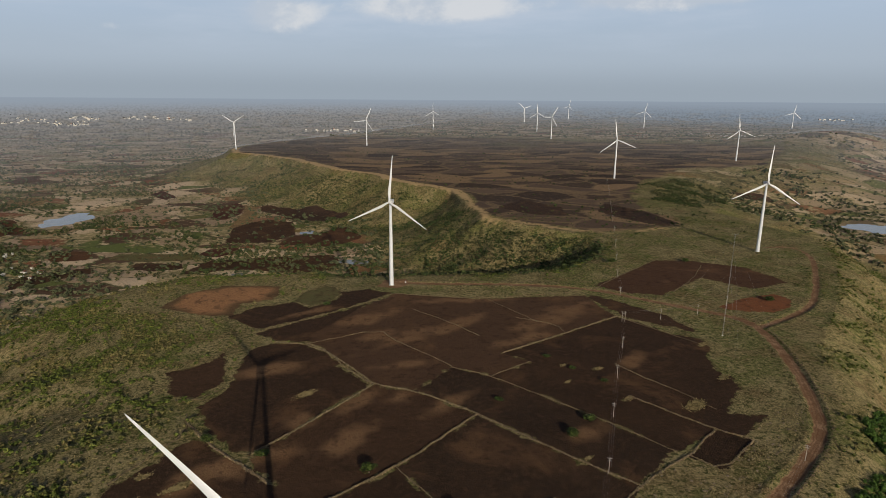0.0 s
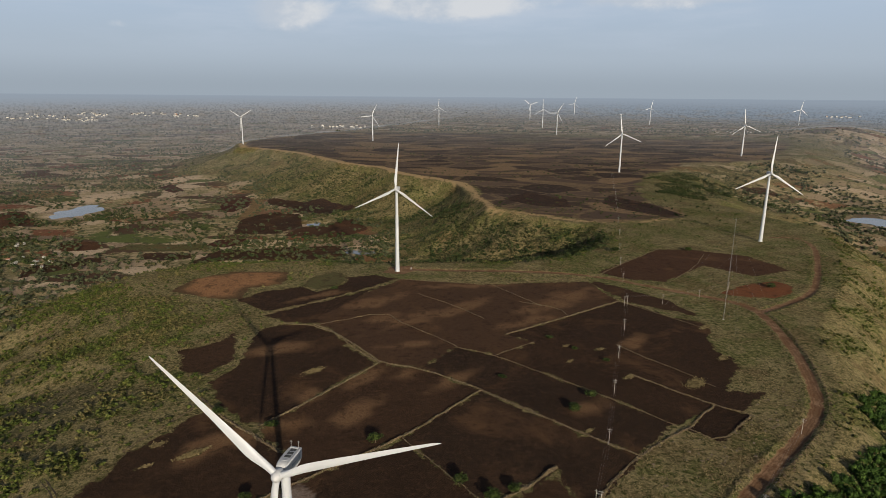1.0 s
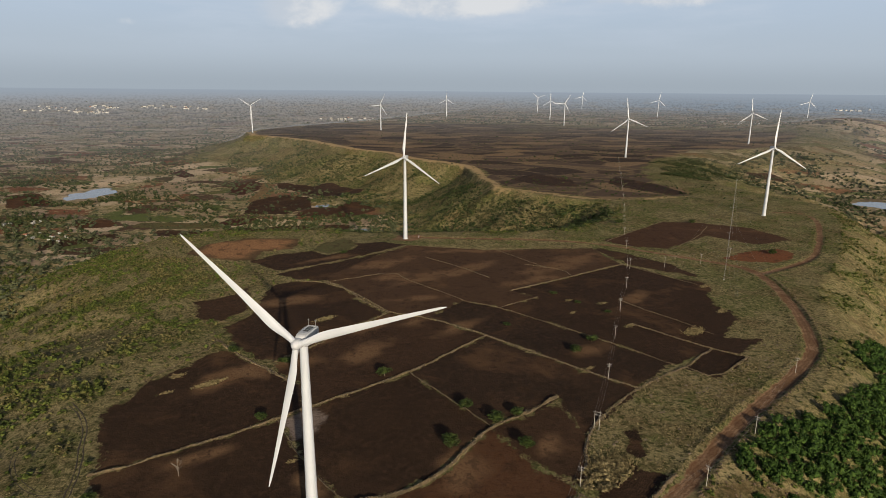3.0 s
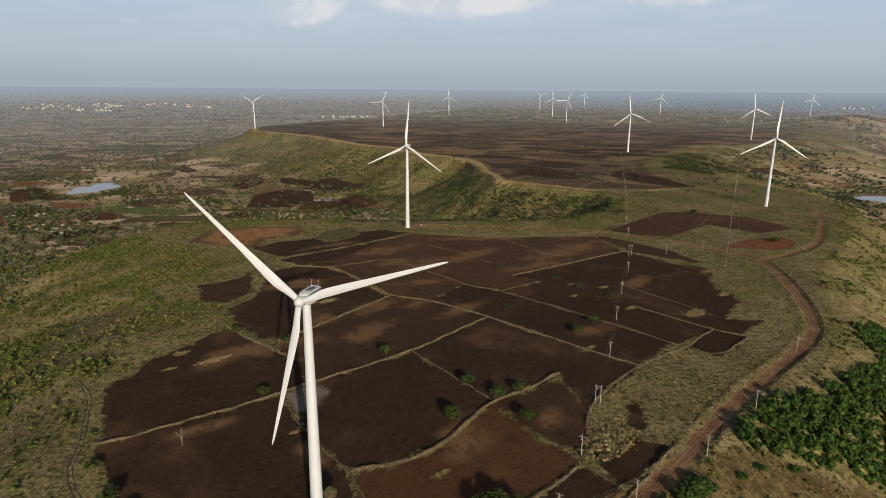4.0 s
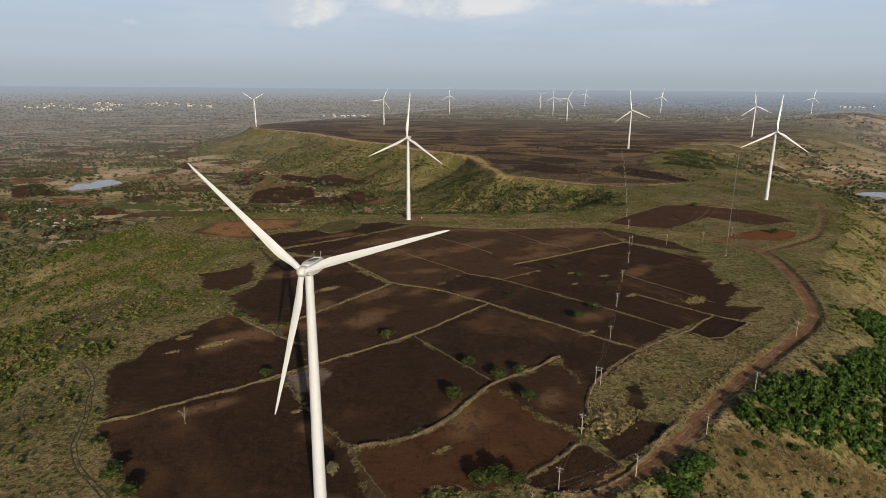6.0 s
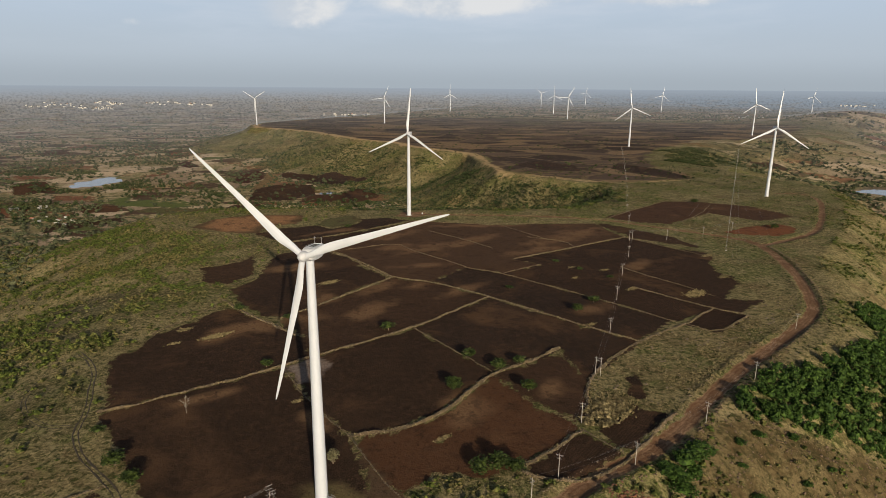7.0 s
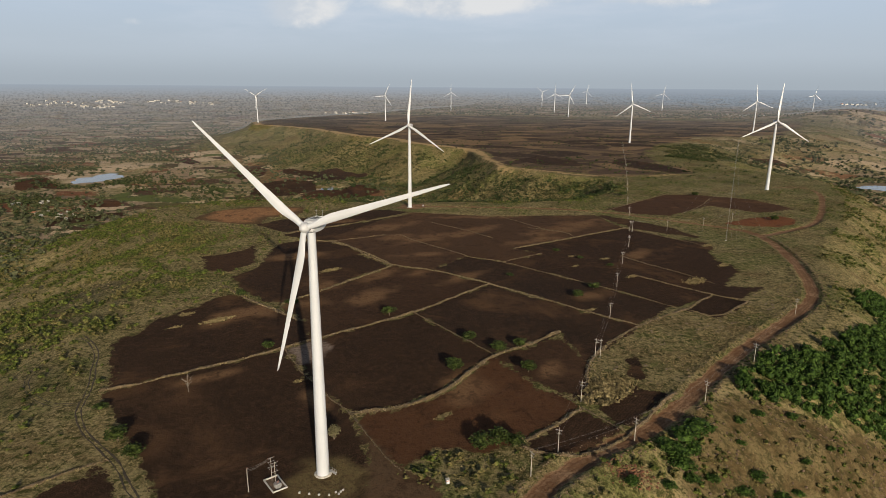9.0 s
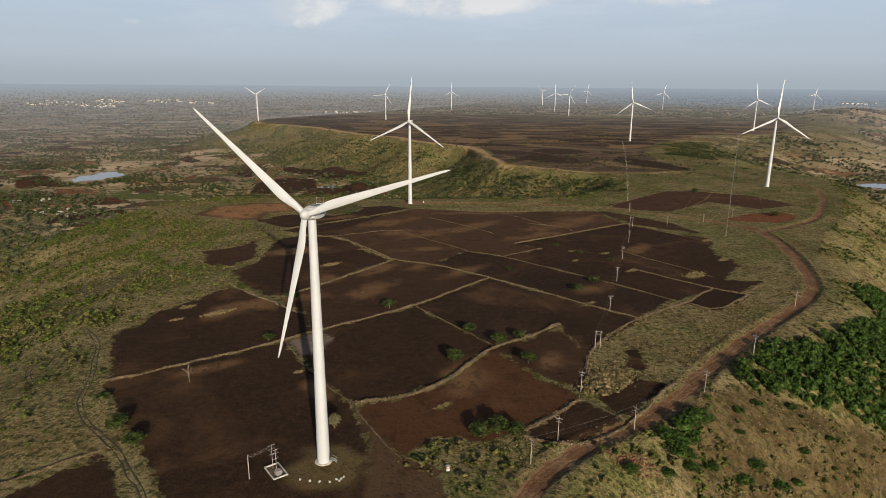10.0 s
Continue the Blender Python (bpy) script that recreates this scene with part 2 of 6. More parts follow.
    high = k.math("ADD", k.math("MULTIPLY", fine, 0.7), k.math("MULTIPLY", tiny, 0.3))
    bump(k, bsdf, k.math("ADD", k.math("MULTIPLY", high, 0.5), k.math("MULTIPLY", blotch, 0.5)), 0.7, 0.5)
    return m


OPEN_LAND = ground_material()
TOWER_WHITE = plain("white_tower_paint", (0.405, 0.432, 0.475), 0.42, 0.0, 0.09, 0.03, 0.0, 2.0)
BLADE_WHITE = plain("white_blade_gelcoat", (0.405, 0.430, 0.472), 0.38, 0.0, 0.12, 0.03, 0.0, 3.0)
NACELLE_WHITE = plain("white_nacelle_shell", (0.395, 0.412, 0.440), 0.45, 0.0, 0.5, 0.06, 0.0, 6.0)
GRILLE_GREY = plain("dark_roof_grille", (0.040, 0.045, 0.050), 0.8)
MARK_GREY = plain("grey_blue_marking", (0.22, 0.27, 0.31), 0.5)
SEAM_GREY = plain("tower_joint_grey", (0.34, 0.36, 0.39), 0.5)
CONCRETE = plain("weathered_concrete", (0.42, 0.40, 0.36), 0.9, 0.0, 0.8, 0.18, 0.02)
POLE_GREY = plain("pale_concrete_pole", (0.29, 0.27, 0.24), 0.85, 0.0, 1.2, 0.15)
STEEL = plain("galvanised_steel", (0.30, 0.30, 0.30), 0.55, 0.6, 2.0, 0.12)
MAST_RED = plain("faded_red_mast_paint", (0.36, 0.12, 0.08), 0.6)
WIRE = plain("aluminium_wire", (0.30, 0.29, 0.28), 0.55, 0.6)
PORCELAIN = plain("brown_porcelain", (0.16, 0.07, 0.04), 0.3)
WHITEWASH = plain("whitewashed_render", (0.36, 0.355, 0.34), 0.85, 0.0, 0.5, 0.10)
ROOF_TILE = plain("weathered_roof_sheet", (0.42, 0.38, 0.34), 0.75, 0.0, 0.5, 0.2)
ROOF_RED = plain("red_clay_roof", (0.30, 0.13, 0.08), 0.85, 0.0, 0.5, 0.2)
DARK_OPENING = plain("dark_window", (0.03, 0.03, 0.035), 0.3)
BANK_EARTH = plain("dry_grassy_bank", (0.084, 0.060, 0.031), 0.95, 0.0, 0.25, 0.35, 0.12, 1.6)
STONE = plain("field_stone", (0.145, 0.110, 0.074), 0.9, 0.0, 0.4, 0.3, 0.03, 3.0)
RUST_ROCK = plain("rusty_laterite_rock", (0.125, 0.052, 0.025), 0.95, 0.0, 0.4, 0.3, 0.03, 3.0)
SPOIL = plain("dark_spoil_rock", (0.105, 0.070, 0.045), 0.95, 0.0, 0.4, 0.35, 0.03, 3.0)
BARK = plain("grey_brown_bark", (0.13, 0.095, 0.065), 0.95, 0.0, 1.5, 0.25, 0.03)
PALE_BARK = plain("bleached_dead_wood", (0.15, 0.125, 0.10), 0.9, 0.0, 1.5, 0.2)
LEAF_DARK = leafy("dark_green_leaves", (0.024, 0.040, 0.012), (0.070, 0.088, 0.028), (0.098, 0.090, 0.040))
LEAF_BUSH = leafy("deep_green_bush_leaves", (0.028, 0.046, 0.010), (0.078, 0.106, 0.022))
LEAF_SCRUB = leafy("olive_scrub_leaves", (0.046, 0.066, 0.011), (0.138, 0.160, 0.034), (0.165, 0.138, 0.056))
LEAF_FOREST = leafy("fresh_green_leaves", (0.026, 0.060, 0.009), (0.078, 0.134, 0.023))
# paler, greyer greens: haze over distant trees put into the leaf colour
LEAF_FAR = leafy("hazed_far_leaves", (0.056, 0.066, 0.034), (0.110, 0.118, 0.060))
LEAF_PALE = leafy("dusty_pale_leaves", (0.14, 0.13, 0.07), (0.20, 0.18, 0.10))
STRAW = leafy("dry_straw", (0.180, 0.146, 0.072), (0.315, 0.258, 0.136))


def water_material():
    m, k, bsdf = material("muddy_water")
    at = k.add("NewGeometry").outputs["Position"]
    k.link(k.mix(k.noise(at, 0.05), (0.10, 0.10, 0.09), (0.15, 0.14, 0.12)), bsdf.inputs["Base Color"])
    bsdf.inputs["Roughness"].default_value = 0.12
    bump(k, bsdf, k.noise(at, 0.7, 3.0), 0.15, 0.05)
    return m


WATER = water_material()


# ---------------------------------------------------------------- shape of the land
def box_sd(px, py, poly):
    """Distance of points to a polygon's edge, positive inside."""
    best = np.full(px.shape, 1e18)
    inside = np.zeros(px.shape, bool)
    for (ax, ay), (bx, by) in zip(poly, poly[1:] + poly[:1]):
        ex, ey = bx - ax, by - ay
        t = np.clip(((px - ax) * ex + (py - ay) * ey) / (ex * ex + ey * ey + 1e-9), 0, 1)
        best = np.minimum(best, (px - ax - t * ex) ** 2 + (py - ay - t * ey) ** 2)
        cross = ((ay > py) != (by > py)) & (px < ex * (py - ay) / (by - ay + 1e-12) + ax)
        inside ^= cross
    d = np.sqrt(best)
    return np.where(inside, d, -d)


def line_d(px, py, line):
    """Distance of points to a polyline."""
    best = np.full(px.shape, 1e18)
    for (ax, ay), (bx, by) in zip(line, line[1:]):
        ex, ey = bx - ax, by - ay
        t = np.clip(((px - ax) * ex + (py - ay) * ey) / (ex * ex + ey * ey + 1e-9), 0, 1)
        best = np.minimum(best, (px - ax - t * ex) ** 2 + (py - ay - t * ey) ** 2)
    return np.sqrt(best)


def smooth_line(line, rounds=2):
    for _ in range(rounds):
        out = [line[0]]
        for (ax, ay), (bx, by) in zip(line, line[1:]):
            out += [(0.75 * ax + 0.25 * bx, 0.75 * ay + 0.25 * by), (0.25 * ax + 0.75 * bx, 0.25 * ay + 0.75 * by)]
        line = out + [line[-1]]
    return line


TABLE = np.random.RandomState(7).rand(256, 256)


def value_noise(x, y, size, seed=0):
    """Smooth noise of 0 to 1 with features of about that many metres."""
    x, y = np.asarray(x, float) / size + 17.3 * seed, np.asarray(y, float) / size - 9.1 * seed
    ix, iy = np.floor(x).astype(int), np.floor(y).astype(int)
    fx, fy = x - ix, y - iy
    fx, fy = fx * fx * (3 - 2 * fx), fy * fy * (3 - 2 * fy)
    a, b = TABLE[ix % 256, iy % 256], TABLE[(ix + 1) % 256, iy % 256]
    c, d = TABLE[ix % 256, (iy + 1) % 256], TABLE[(ix + 1) % 256, (iy + 1) % 256]
    return (a * (1 - fx) + b * fx) * (1 - fy) + (c * (1 - fx) + d * fx) * fy


def ease(v):
    v = np.clip(v, 0, 1)
    return v * v * (3 - 2 * v)


# the rim of the tableland
RIM = [(-80, -400), (-92, -60), (-104, 40), (-118, 130), (-128, 225), (-165, 330), (-222, 418), (-190, 446), (-110, 462), (-30, 450),
       (40, 456), (110, 454), (180, 474), (240, 530), (264, 590), (244, 640), (176, 690), (122, 760), (98, 880), (84, 985), (36, 1036), (-20, 1092), (-86, 1205), (-168, 1278), (-315, 1488), (-430, 1592),
       (-515, 1640), (-555, 1760), (-545, 1880), (-430, 2150), (-260, 2450), (-80, 2900), (150, 3500), (500, 4300), (2600, 4300), (2700, 3300),
       (1950, 2650), (1350, 2050), (1010, 1560), (900, 1440), (640, 1370), (470, 1130), (440, 950), (470, 780), (530, 640), (500, 540), (436, 430),
       (380, 352), (325, 288), (302, 240), (274, 182), (240, 133), (171, 77), (147, 55), (125, 36), (100, 14), (78, -8), (66, -30), (60, -400)]
ROAD = smooth_line([(42, -70), (51, -38), (60, -19), (68, -6), (79, 5), (92, 15), (112, 28), (131, 46), (150, 69), (184, 104), (234, 149), (254, 172), (268, 202), (287, 256),
                    (300, 322), (291, 348), (245, 376), (194, 421), (115, 434), (62, 434), (16, 440)])
BRANCH = smooth_line([(299, 323), (338, 346), (374, 374), (417, 438), (470, 530), (478, 580), (440, 575)])
LOW_ROAD = smooth_line([(66, -66), (104, -42), (134, -15), (160, 3), (184, 15), (200, 24), (214, 32), (251, 57), (301, 97), (370, 165)])
TRACK = smooth_line([(-36, -60), (-41, -30), (-50, -15), (-58, -7), (-64, 1), (-72, 9), (-83, 18), (-91, 26), (-97, 35), (-100, 43), (-102, 51), (-107, 63), (-111, 71), (-118, 87), (-126, 98), (-139, 110)])
TRACK_B = smooth_line([(-100, 42), (-111, 40), (-127, 52), (-138, 68), (-141, 84)])
PLATFORM = [(-8, 428), (-2, 448), (16, 450), (22, 436), (10, 424)]

# the fields: outline, soil colour
DARK, BLACK, BROWN, RUST, TAN = (0.0215, 0.0140, 0.0102), (0.011, 0.0080, 0.0068), (0.036, 0.0215, 0.0138), (0.070, 0.033, 0.0165), (0.300, 0.158, 0.076)
DRIED, OLD_DARK = (0.056, 0.0335, 0.0210), (0.030, 0.021, 0.018)
REDSOIL, TRODDEN = (0.165, 0.062, 0.028), (0.082, 0.055, 0.033)
GREYSOIL = (0.019, 0.0136, 0.0108)
EASTSOIL = (0.056, 0.0295, 0.0180)
MAROON, STRAWLAND, GREENLAND = (0.050, 0.018, 0.016), (0.210, 0.150, 0.075), (0.088, 0.090, 0.038)
FIELDS = [
    ([(-96, 50), (-85, 57), (-71, 68), (-58, 76), (-42, 89), (-35, 92), (-16, 60), (3, 36), (13, 12), (16, -30), (4, -60), (-24, -60), (-42, -19), (-51, -7), (-58, 3), (-67, 14), (-78, 27), (-85, 35), (-91, 41)], DARK),
    ([(-96, 53), (-102, 71), (-112, 85), (-117, 97), (-116, 103), (-109, 112), (-112, 125), (-104, 136), (-97, 149), (-86, 172), (-76, 162), (-53, 144), (-34, 128), (-26, 104), (-42, 91), (-58, 78), (-71, 70), (-85, 60)], DARK),
    ([(-34, 130), (-53, 150), (-25, 188), (3, 229), (30, 221), (65, 192), (22, 143), (-26, 104)], BROWN),
    ([(22, 141), (65, 191), (105, 152), (137, 124), (101, 82), (96, 114), (79, 101), (60, 91), (42, 115)], GREYSOIL),
    ([(22, 140), (42, 114), (59, 90), (37, 54), (20, 43), (3, 38), (-16, 62), (-34, 93), (-26, 102)], DARK),
    ([(61, 87), (79, 98), (94, 110), (102, 82), (94, 48), (76, 60)], BROWN),
    ([(4, 35), (20, 39), (37, 50), (60, 86), (76, 58), (90, 43), (66, 21), (52, 12), (36, 16), (24, 3)], RUST),
    ([(91, 41), (102, 25), (78, 11), (65, 14), (67, 20)], DARK),
    ([(96, 41), (115, 60), (127, 53), (104, 27)], DARK),
    ([(115, 69), (120, 86), (128, 89), (121, 64)], BLACK),
    ([(195, 176), (211, 163), (182, 136), (170, 149)], BLACK),
    ([(67, 194), (107, 152), (138, 126), (158, 148), (166, 153), (119, 202), (79, 240), (54, 253), (31, 223)], GREYSOIL),
    ([(120, 203), (167, 154), (195, 173), (208, 165), (233, 189), (211, 191), (219, 206), (232, 220), (236, 238), (229, 245), (231, 266), (242, 285), (241, 300), (221, 312), (207, 334), (193, 347), (143, 311), (91, 275), (108, 261), (80, 241)], DARK),
    ([(4, 231), (30, 223), (54, 255), (79, 242), (107, 262), (90, 276), (143, 313), (192, 349), (180, 400), (85, 391), (9, 407), (-18, 370), (-62, 309), (-40, 290)], DRIED),
    ([(-131, 248), (-118, 255), (-108, 265), (-105, 282), (-98, 262), (-91, 236), (-102, 215), (-118, 219)], BROWN),
    ([(-86, 226), (-88, 265), (-86, 286), (-72, 295), (-51, 293), (-32, 276), (-17, 249), (1, 230), (-15, 207), (-31, 185), (-43, 163), (-53, 157), (-63, 159), (-84, 181), (-96, 204)], DARK),
    ([(-123, 348), (-108, 371), (-78, 385), (-63, 370), (-41, 390), (-39, 412), (-18, 420), (4, 409), (-28, 371), (-68, 340), (-93, 323)], DARK),
    ([(-91, 314), (-68, 334), (-27, 366), (7, 403), (-19, 370), (-33, 326), (-46, 297), (-73, 300)], DARK),
    ([(-75, 408), (-56, 433), (-42, 414), (-43, 393), (-62, 375), (-76, 389)], GREENLAND),
    ([(-186, 372), (-179, 405), (-151, 430), (-100, 432), (-95, 394), (-122, 380), (-121, 353), (-139, 350), (-172, 364)], TAN),
    ([(198, 431), (242, 474), (288, 519), (320, 519), (372, 492), (390, 440), (342, 419), (311, 456), (251, 400), (222, 408)], EASTSOIL),
    ([(4, 35), (24, 3), (36, -4), (42, -45), (16, -45), (13, 12)], TRODDEN),
    ([(287, 368), (317, 389), (356, 405), (362, 389), (350, 368), (328, 355), (301, 359)], REDSOIL),
    ([(186, 405), (235, 350), (247, 312), (200, 346), (182, 395)], BROWN),
    ([(-72, 2), (-78, -6), (-86, -17), (-102, -36), (-92, -60), (-44, -52), (-55, -19), (-62, -9), (-68, -1)], DARK),
    ([(-379, 1053), (-408, 1169), (-386, 1238), (-354, 1207), (-337, 1119), (-350, 1057)], MAROON),
    ([(-360, 1214), (-328, 1194), (-298, 1095), (-292, 997), (-319, 973), (-328, 1041), (-334, 1119)], STRAWLAND),
    ([(-613, 1329), (-605, 1389), (-539, 1306), (-551, 1264)], MAROON),
    ([(-776, 994), (-738, 1033), (-659, 944), (-680, 880), (-703, 886)], RUST),
    ([(-529, 771), (-539, 813), (-476, 807), (-460, 763), (-502, 749)], RUST),
    ([(-300, 690), (-240, 716), (-130, 700), (-80, 726), (-104, 790), (-200, 782), (-285, 765)], BROWN),
    ([(-205, 850), (-110, 836), (-70, 890), (-115, 985), (-150, 910), (-190, 905)], EASTSOIL),
    ([(-240, 1060), (-150, 1010), (-110, 1060), (-190, 1150), (-232, 1140)], OLD_DARK),
    ([(-485, 619), (-506, 662), (-471, 708), (-431, 723), (-415, 699), (-457, 655)], BROWN),
    ([(-377, 713), (-385, 747), (-318, 748), (-302, 720), (-342, 704)], BROWN),
    ([(-309, 792), (-308, 830), (-266, 844), (-249, 817), (-279, 783)], MAROON),
    ([(-1069, 1523), (-1099, 1635), (-1047, 1651), (-994, 1539), (-1016, 1477)], RUST),
    ([(-859, 1170), (-879, 1258), (-803, 1268), (-771, 1182), (-812, 1152)], STRAWLAND),
    ([(-293, 870), (-319, 1009), (-265, 1051), (-214, 1027), (-188, 919), (-221, 870)], BROWN),
    ([(-624, 769), (-664, 828), (-604, 833), (-569, 788), (-587, 763)], GREENLAND),
    ([(-435, 767), (-434, 798), (-312, 803), (-291, 776), (-363, 755)], GREENLAND),
    ([(-326, 1204), (-240, 1152), (-178, 1066), (-223, 1063), (-295, 1128)], BROWN),
    ([(300, 800), (330, 870), (372, 800), (392, 712), (360, 690), (320, 745)], OLD_DARK),
    ([(150, 830), (200, 900), (250, 830), (246, 760), (196, 770)], OLD_DARK),
    ([(680, 1157), (767, 1183), (779, 1138), (694, 1113)], BROWN),
]
GREEN_PLOT = [(22, 0), (36, 14), (52, 11), (65, 13), (78, 9), (66, -8), (55, -30), (44, -50), (34, -8)]
BARE = [(118, 4), (132, 40), (160, 54), (196, 50), (222, 56), (300, 64), (240, 30), (200, 16), (150, 6)]
WOOD = [(164, 66), (184, 86), (200, 95), (219, 108), (243, 124), (268, 146), (290, 184), (312, 204), (346, 232), (420, 330), (560, 330), (480, 150), (330, 66), (225, 58), (202, 52), (187, 53), (180, 60), (158, 54)]
MEADOW = [(138, 128), (101, 82), (94, 48), (112, 64), (121, 62), (128, 52), (172, 96), (240, 160), (262, 200), (230, 192), (211, 163), (182, 134), (168, 147), (156, 140)]
# dried-out pale soil in the ploughed land: x, y, length, width, direction
DRY_PATCHES = [(20, 300, 40, 11, 35), (62, 332, 30, 9, 50), (-8, 346, 30, 9, 42), (112, 302, 26, 8, 30), (62, 388, 42, 7, 5), (20, 214, 18, 8, 40), (-62, 141, 30, 10, 38), (-5, 168, 22, 9, 45), (-70, 250, 20, 8, 30), (-60, 360, 26, 6, 35), (140, 345, 46, 14, 40), (128, 173, 17, 8, 20), (-4, 209, 20, 8, 45), (-34, 186, 14, 9, 60), (0, 308, 16, 8, 30), (48, 205, 26, 7, 48),
               (20, 258, 18, 8, 20), (-70, 140, 16, 8, 30), (48, 60, 16, 9, 60), (84, 75, 10, 6, 70), (178, 262, 16, 6, 60), (-10, 45, 10, 4, -50), (-60, 64, 18, 4, 35)]
PUDDLE = [(-33, 93), (-22, 104), (-14, 96), (-18, 82), (-24, 78)]
HEAPS = [(-98, 136, 4.0, 2.2), (-96, 118, 3.2, 1.6), (-78, 128, 8.0, 2.0), (-37, 218, 6.5, 3.0), (240, 290, 6, 2.2), (229, 236, 5, 2.2), (196, 201, 8, 4.0), (129, 256, 3, 1.5), (152, 251, 3.4, 1.6), (158, 209, 4, 1.8), (127, 232, 3, 1.5), (107, 60, 10.0, 7.0), (118, 147, 4.5, 1.3), (38, 36, 4.0, 1.2), (-22, 62, 2.5, 1.2)]      # x, y, length, width of uncut patches
PONDS = [((-648, 1046), 38, 62, -68.0), ((872, 948), 58, 46, -62.0), ((-170, 940), 15, 12, -67.0), ((-68, 745), 24, 11, -66.0), ((-218, 684), 9, 7, -66.0)]
# dark ploughed land of the tableland beyond the bay
DARK_ZONE = [(100, 989), (117, 868), (133, 752), (179, 716), (241, 672), (276, 657), (343, 676), (392, 696), (402, 730), (384, 806), (394, 931), (440, 1040), (480, 1110), (640, 1330),
             (900, 1420), (1020, 1600), (1350, 2080), (1900, 2650), (1700, 3300), (200, 3300), (-80, 2880), (-260, 2440), (-430, 2140), (-525, 1880), (-530, 1760), (-495, 1662), (-419, 1614),
             (-302, 1510), (-154, 1296), (-70, 1224), (-4, 1108), (53, 1052)]


def land(x, y, fine=True):
    """Height of the ground."""
    x, y = np.asarray(x, float), np.asarray(y, float)
    out = -box_sd(x, y, RIM)
    out = out + (value_noise(x, y, 55, 1) - 0.5) * np.clip(np.abs(out) * 0.5, 0, 26) + (value_noise(x, y, 17, 2) - 0.5) * np.clip(np.abs(out) * 0.3, 0, 7)
    west = ease((90 + 250 * ease((y - 410) / 50) - x + 0.15 * np.clip(y - 600, 0, 3000)) / 100)
    floor_ = -66 + 8 * (value_noise(x, y, 420, 3) - 0.5) + 3 * (value_noise(x, y, 120, 4) - 0.5)
    gentle, steep = ease(out / (195 + 75 * ease((430 - y) / 80) + 110 * ease((y - 1080) / 300))), np.clip(1.25 * ease((out + 12) / 150) - 0.02, 0, 1)
    edge = np.clip(out / (150 + 150 * ease((y - 1080) / 300)), 0, 1)
    crisp = ease((y - 560) / 150) * ease((420 - x) / 100)
    gentle = gentle * (1 - crisp) + np.where(out > 0, 0.05 * ease(out / 6) + 0.95 * edge ** 0.8 * (1.7 - 0.7 * edge), 0).clip(0, 1) * crisp
    gentle_east = ease((y - 640) / 220) * ease((x - 350) / 120)
    steep = steep * (1 - gentle_east) + ease(out / 380) * gentle_east
    near_bay = ease((y - 380) / 120) * ease((1000 - y) / 300)
    drop = west * (gentle * (1 - 0.5 * near_bay) + ease(out / 120) * 0.5 * near_bay) + (1 - west) * np.where(out > 0, steep, 0)
    z = floor_ * drop
    r = np.hypot(x - 36, y + 150)
    z = np.maximum(z, -78 + 162 * np.clip((r - 2300) / 2600, 0, 1) ** 1.8)      # the plain climbs gently to the skyline
    z = z + 60 * np.exp(-(((x - 1640) / 330) ** 2 + ((y - 2050) / 210) ** 2))          # low hill beyond the eastern edge
    if fine:
        z = z + 1.1 * (value_noise(x, y, 60, 5) - 0.5) * np.clip(1 - drop, 0.2, 1) + 1.3 * drop * (value_noise(x, y, 14, 6) - 0.5) + 5.0 * ease(out / 50) * ease((260 - out) / 120) * (value_noise(x, y, 31, 9) - 0.5)
        d = np.minimum(line_d(x, y, ROAD), line_d(x, y, BRANCH) + 0.6)
        z = z - 0.45 * ease((4.6 - d) / 1.2) + 0.85 * np.exp(-((d - 5.9) / 1.1) ** 2) * (0.2 + 1.1 * value_noise(x, y, 7, 8))
        d = line_d(x, y, LOW_ROAD)
        z = z - 1.3 * ease((4.4 - d) / 1.6) + 0.5 * np.exp(-((d - 5.4) / 1.1) ** 2)
        d = np.minimum(line_d(x, y, TRACK), line_d(x, y, TRACK_B))
        z = z - 0.15 * ease((2.5 - d) / 1.5)
    for (cx, cy), a, b, level in PONDS:
        q = np.hypot((x - cx) / (a * 1.6), (y - cy) / (b * 1.6))
        w = ease((1.5 - q) / 0.35)
        z = z * (1 - w) + (level - 0.35) * w
    return z


def clumps(x, y):
    """Where scrub gathers, 0 to 1: along gullies and in patches."""
    a = 0.5 * value_noise(x, y, 34, 30) + 0.32 * value_noise(x, y, 13, 31) + 0.18 * value_noise(x, y, 5.5, 32)
    return ease((a - 0.44) / 0.17)


def land_at(x, y):
    return float(land(np.array([x]), np.array([y]))[0])


def spread(low, high, step, far_low, far_high, grow_low, grow_high, fine_low=0.0, fine_high=0.0):
    """Mesh lines: even between low and high, then wider and wider; slowly as far as the fine reach, faster beyond."""
    def side(start, sign, end, grow, reach):
        s, v, out = step, start, []
        while sign * (end - v) > 0:
            s = min(s * (grow if abs(v - start) < reach else 1.05), 120)
            v += sign * s
            out.append(v)
        return out

    mids = list(np.arange(low, high, step))
    return np.array(side(mids[0], -1, far_low, grow_low, fine_low)[::-1] + mids + side(mids[-1], 1, far_high, grow_high, fine_high))


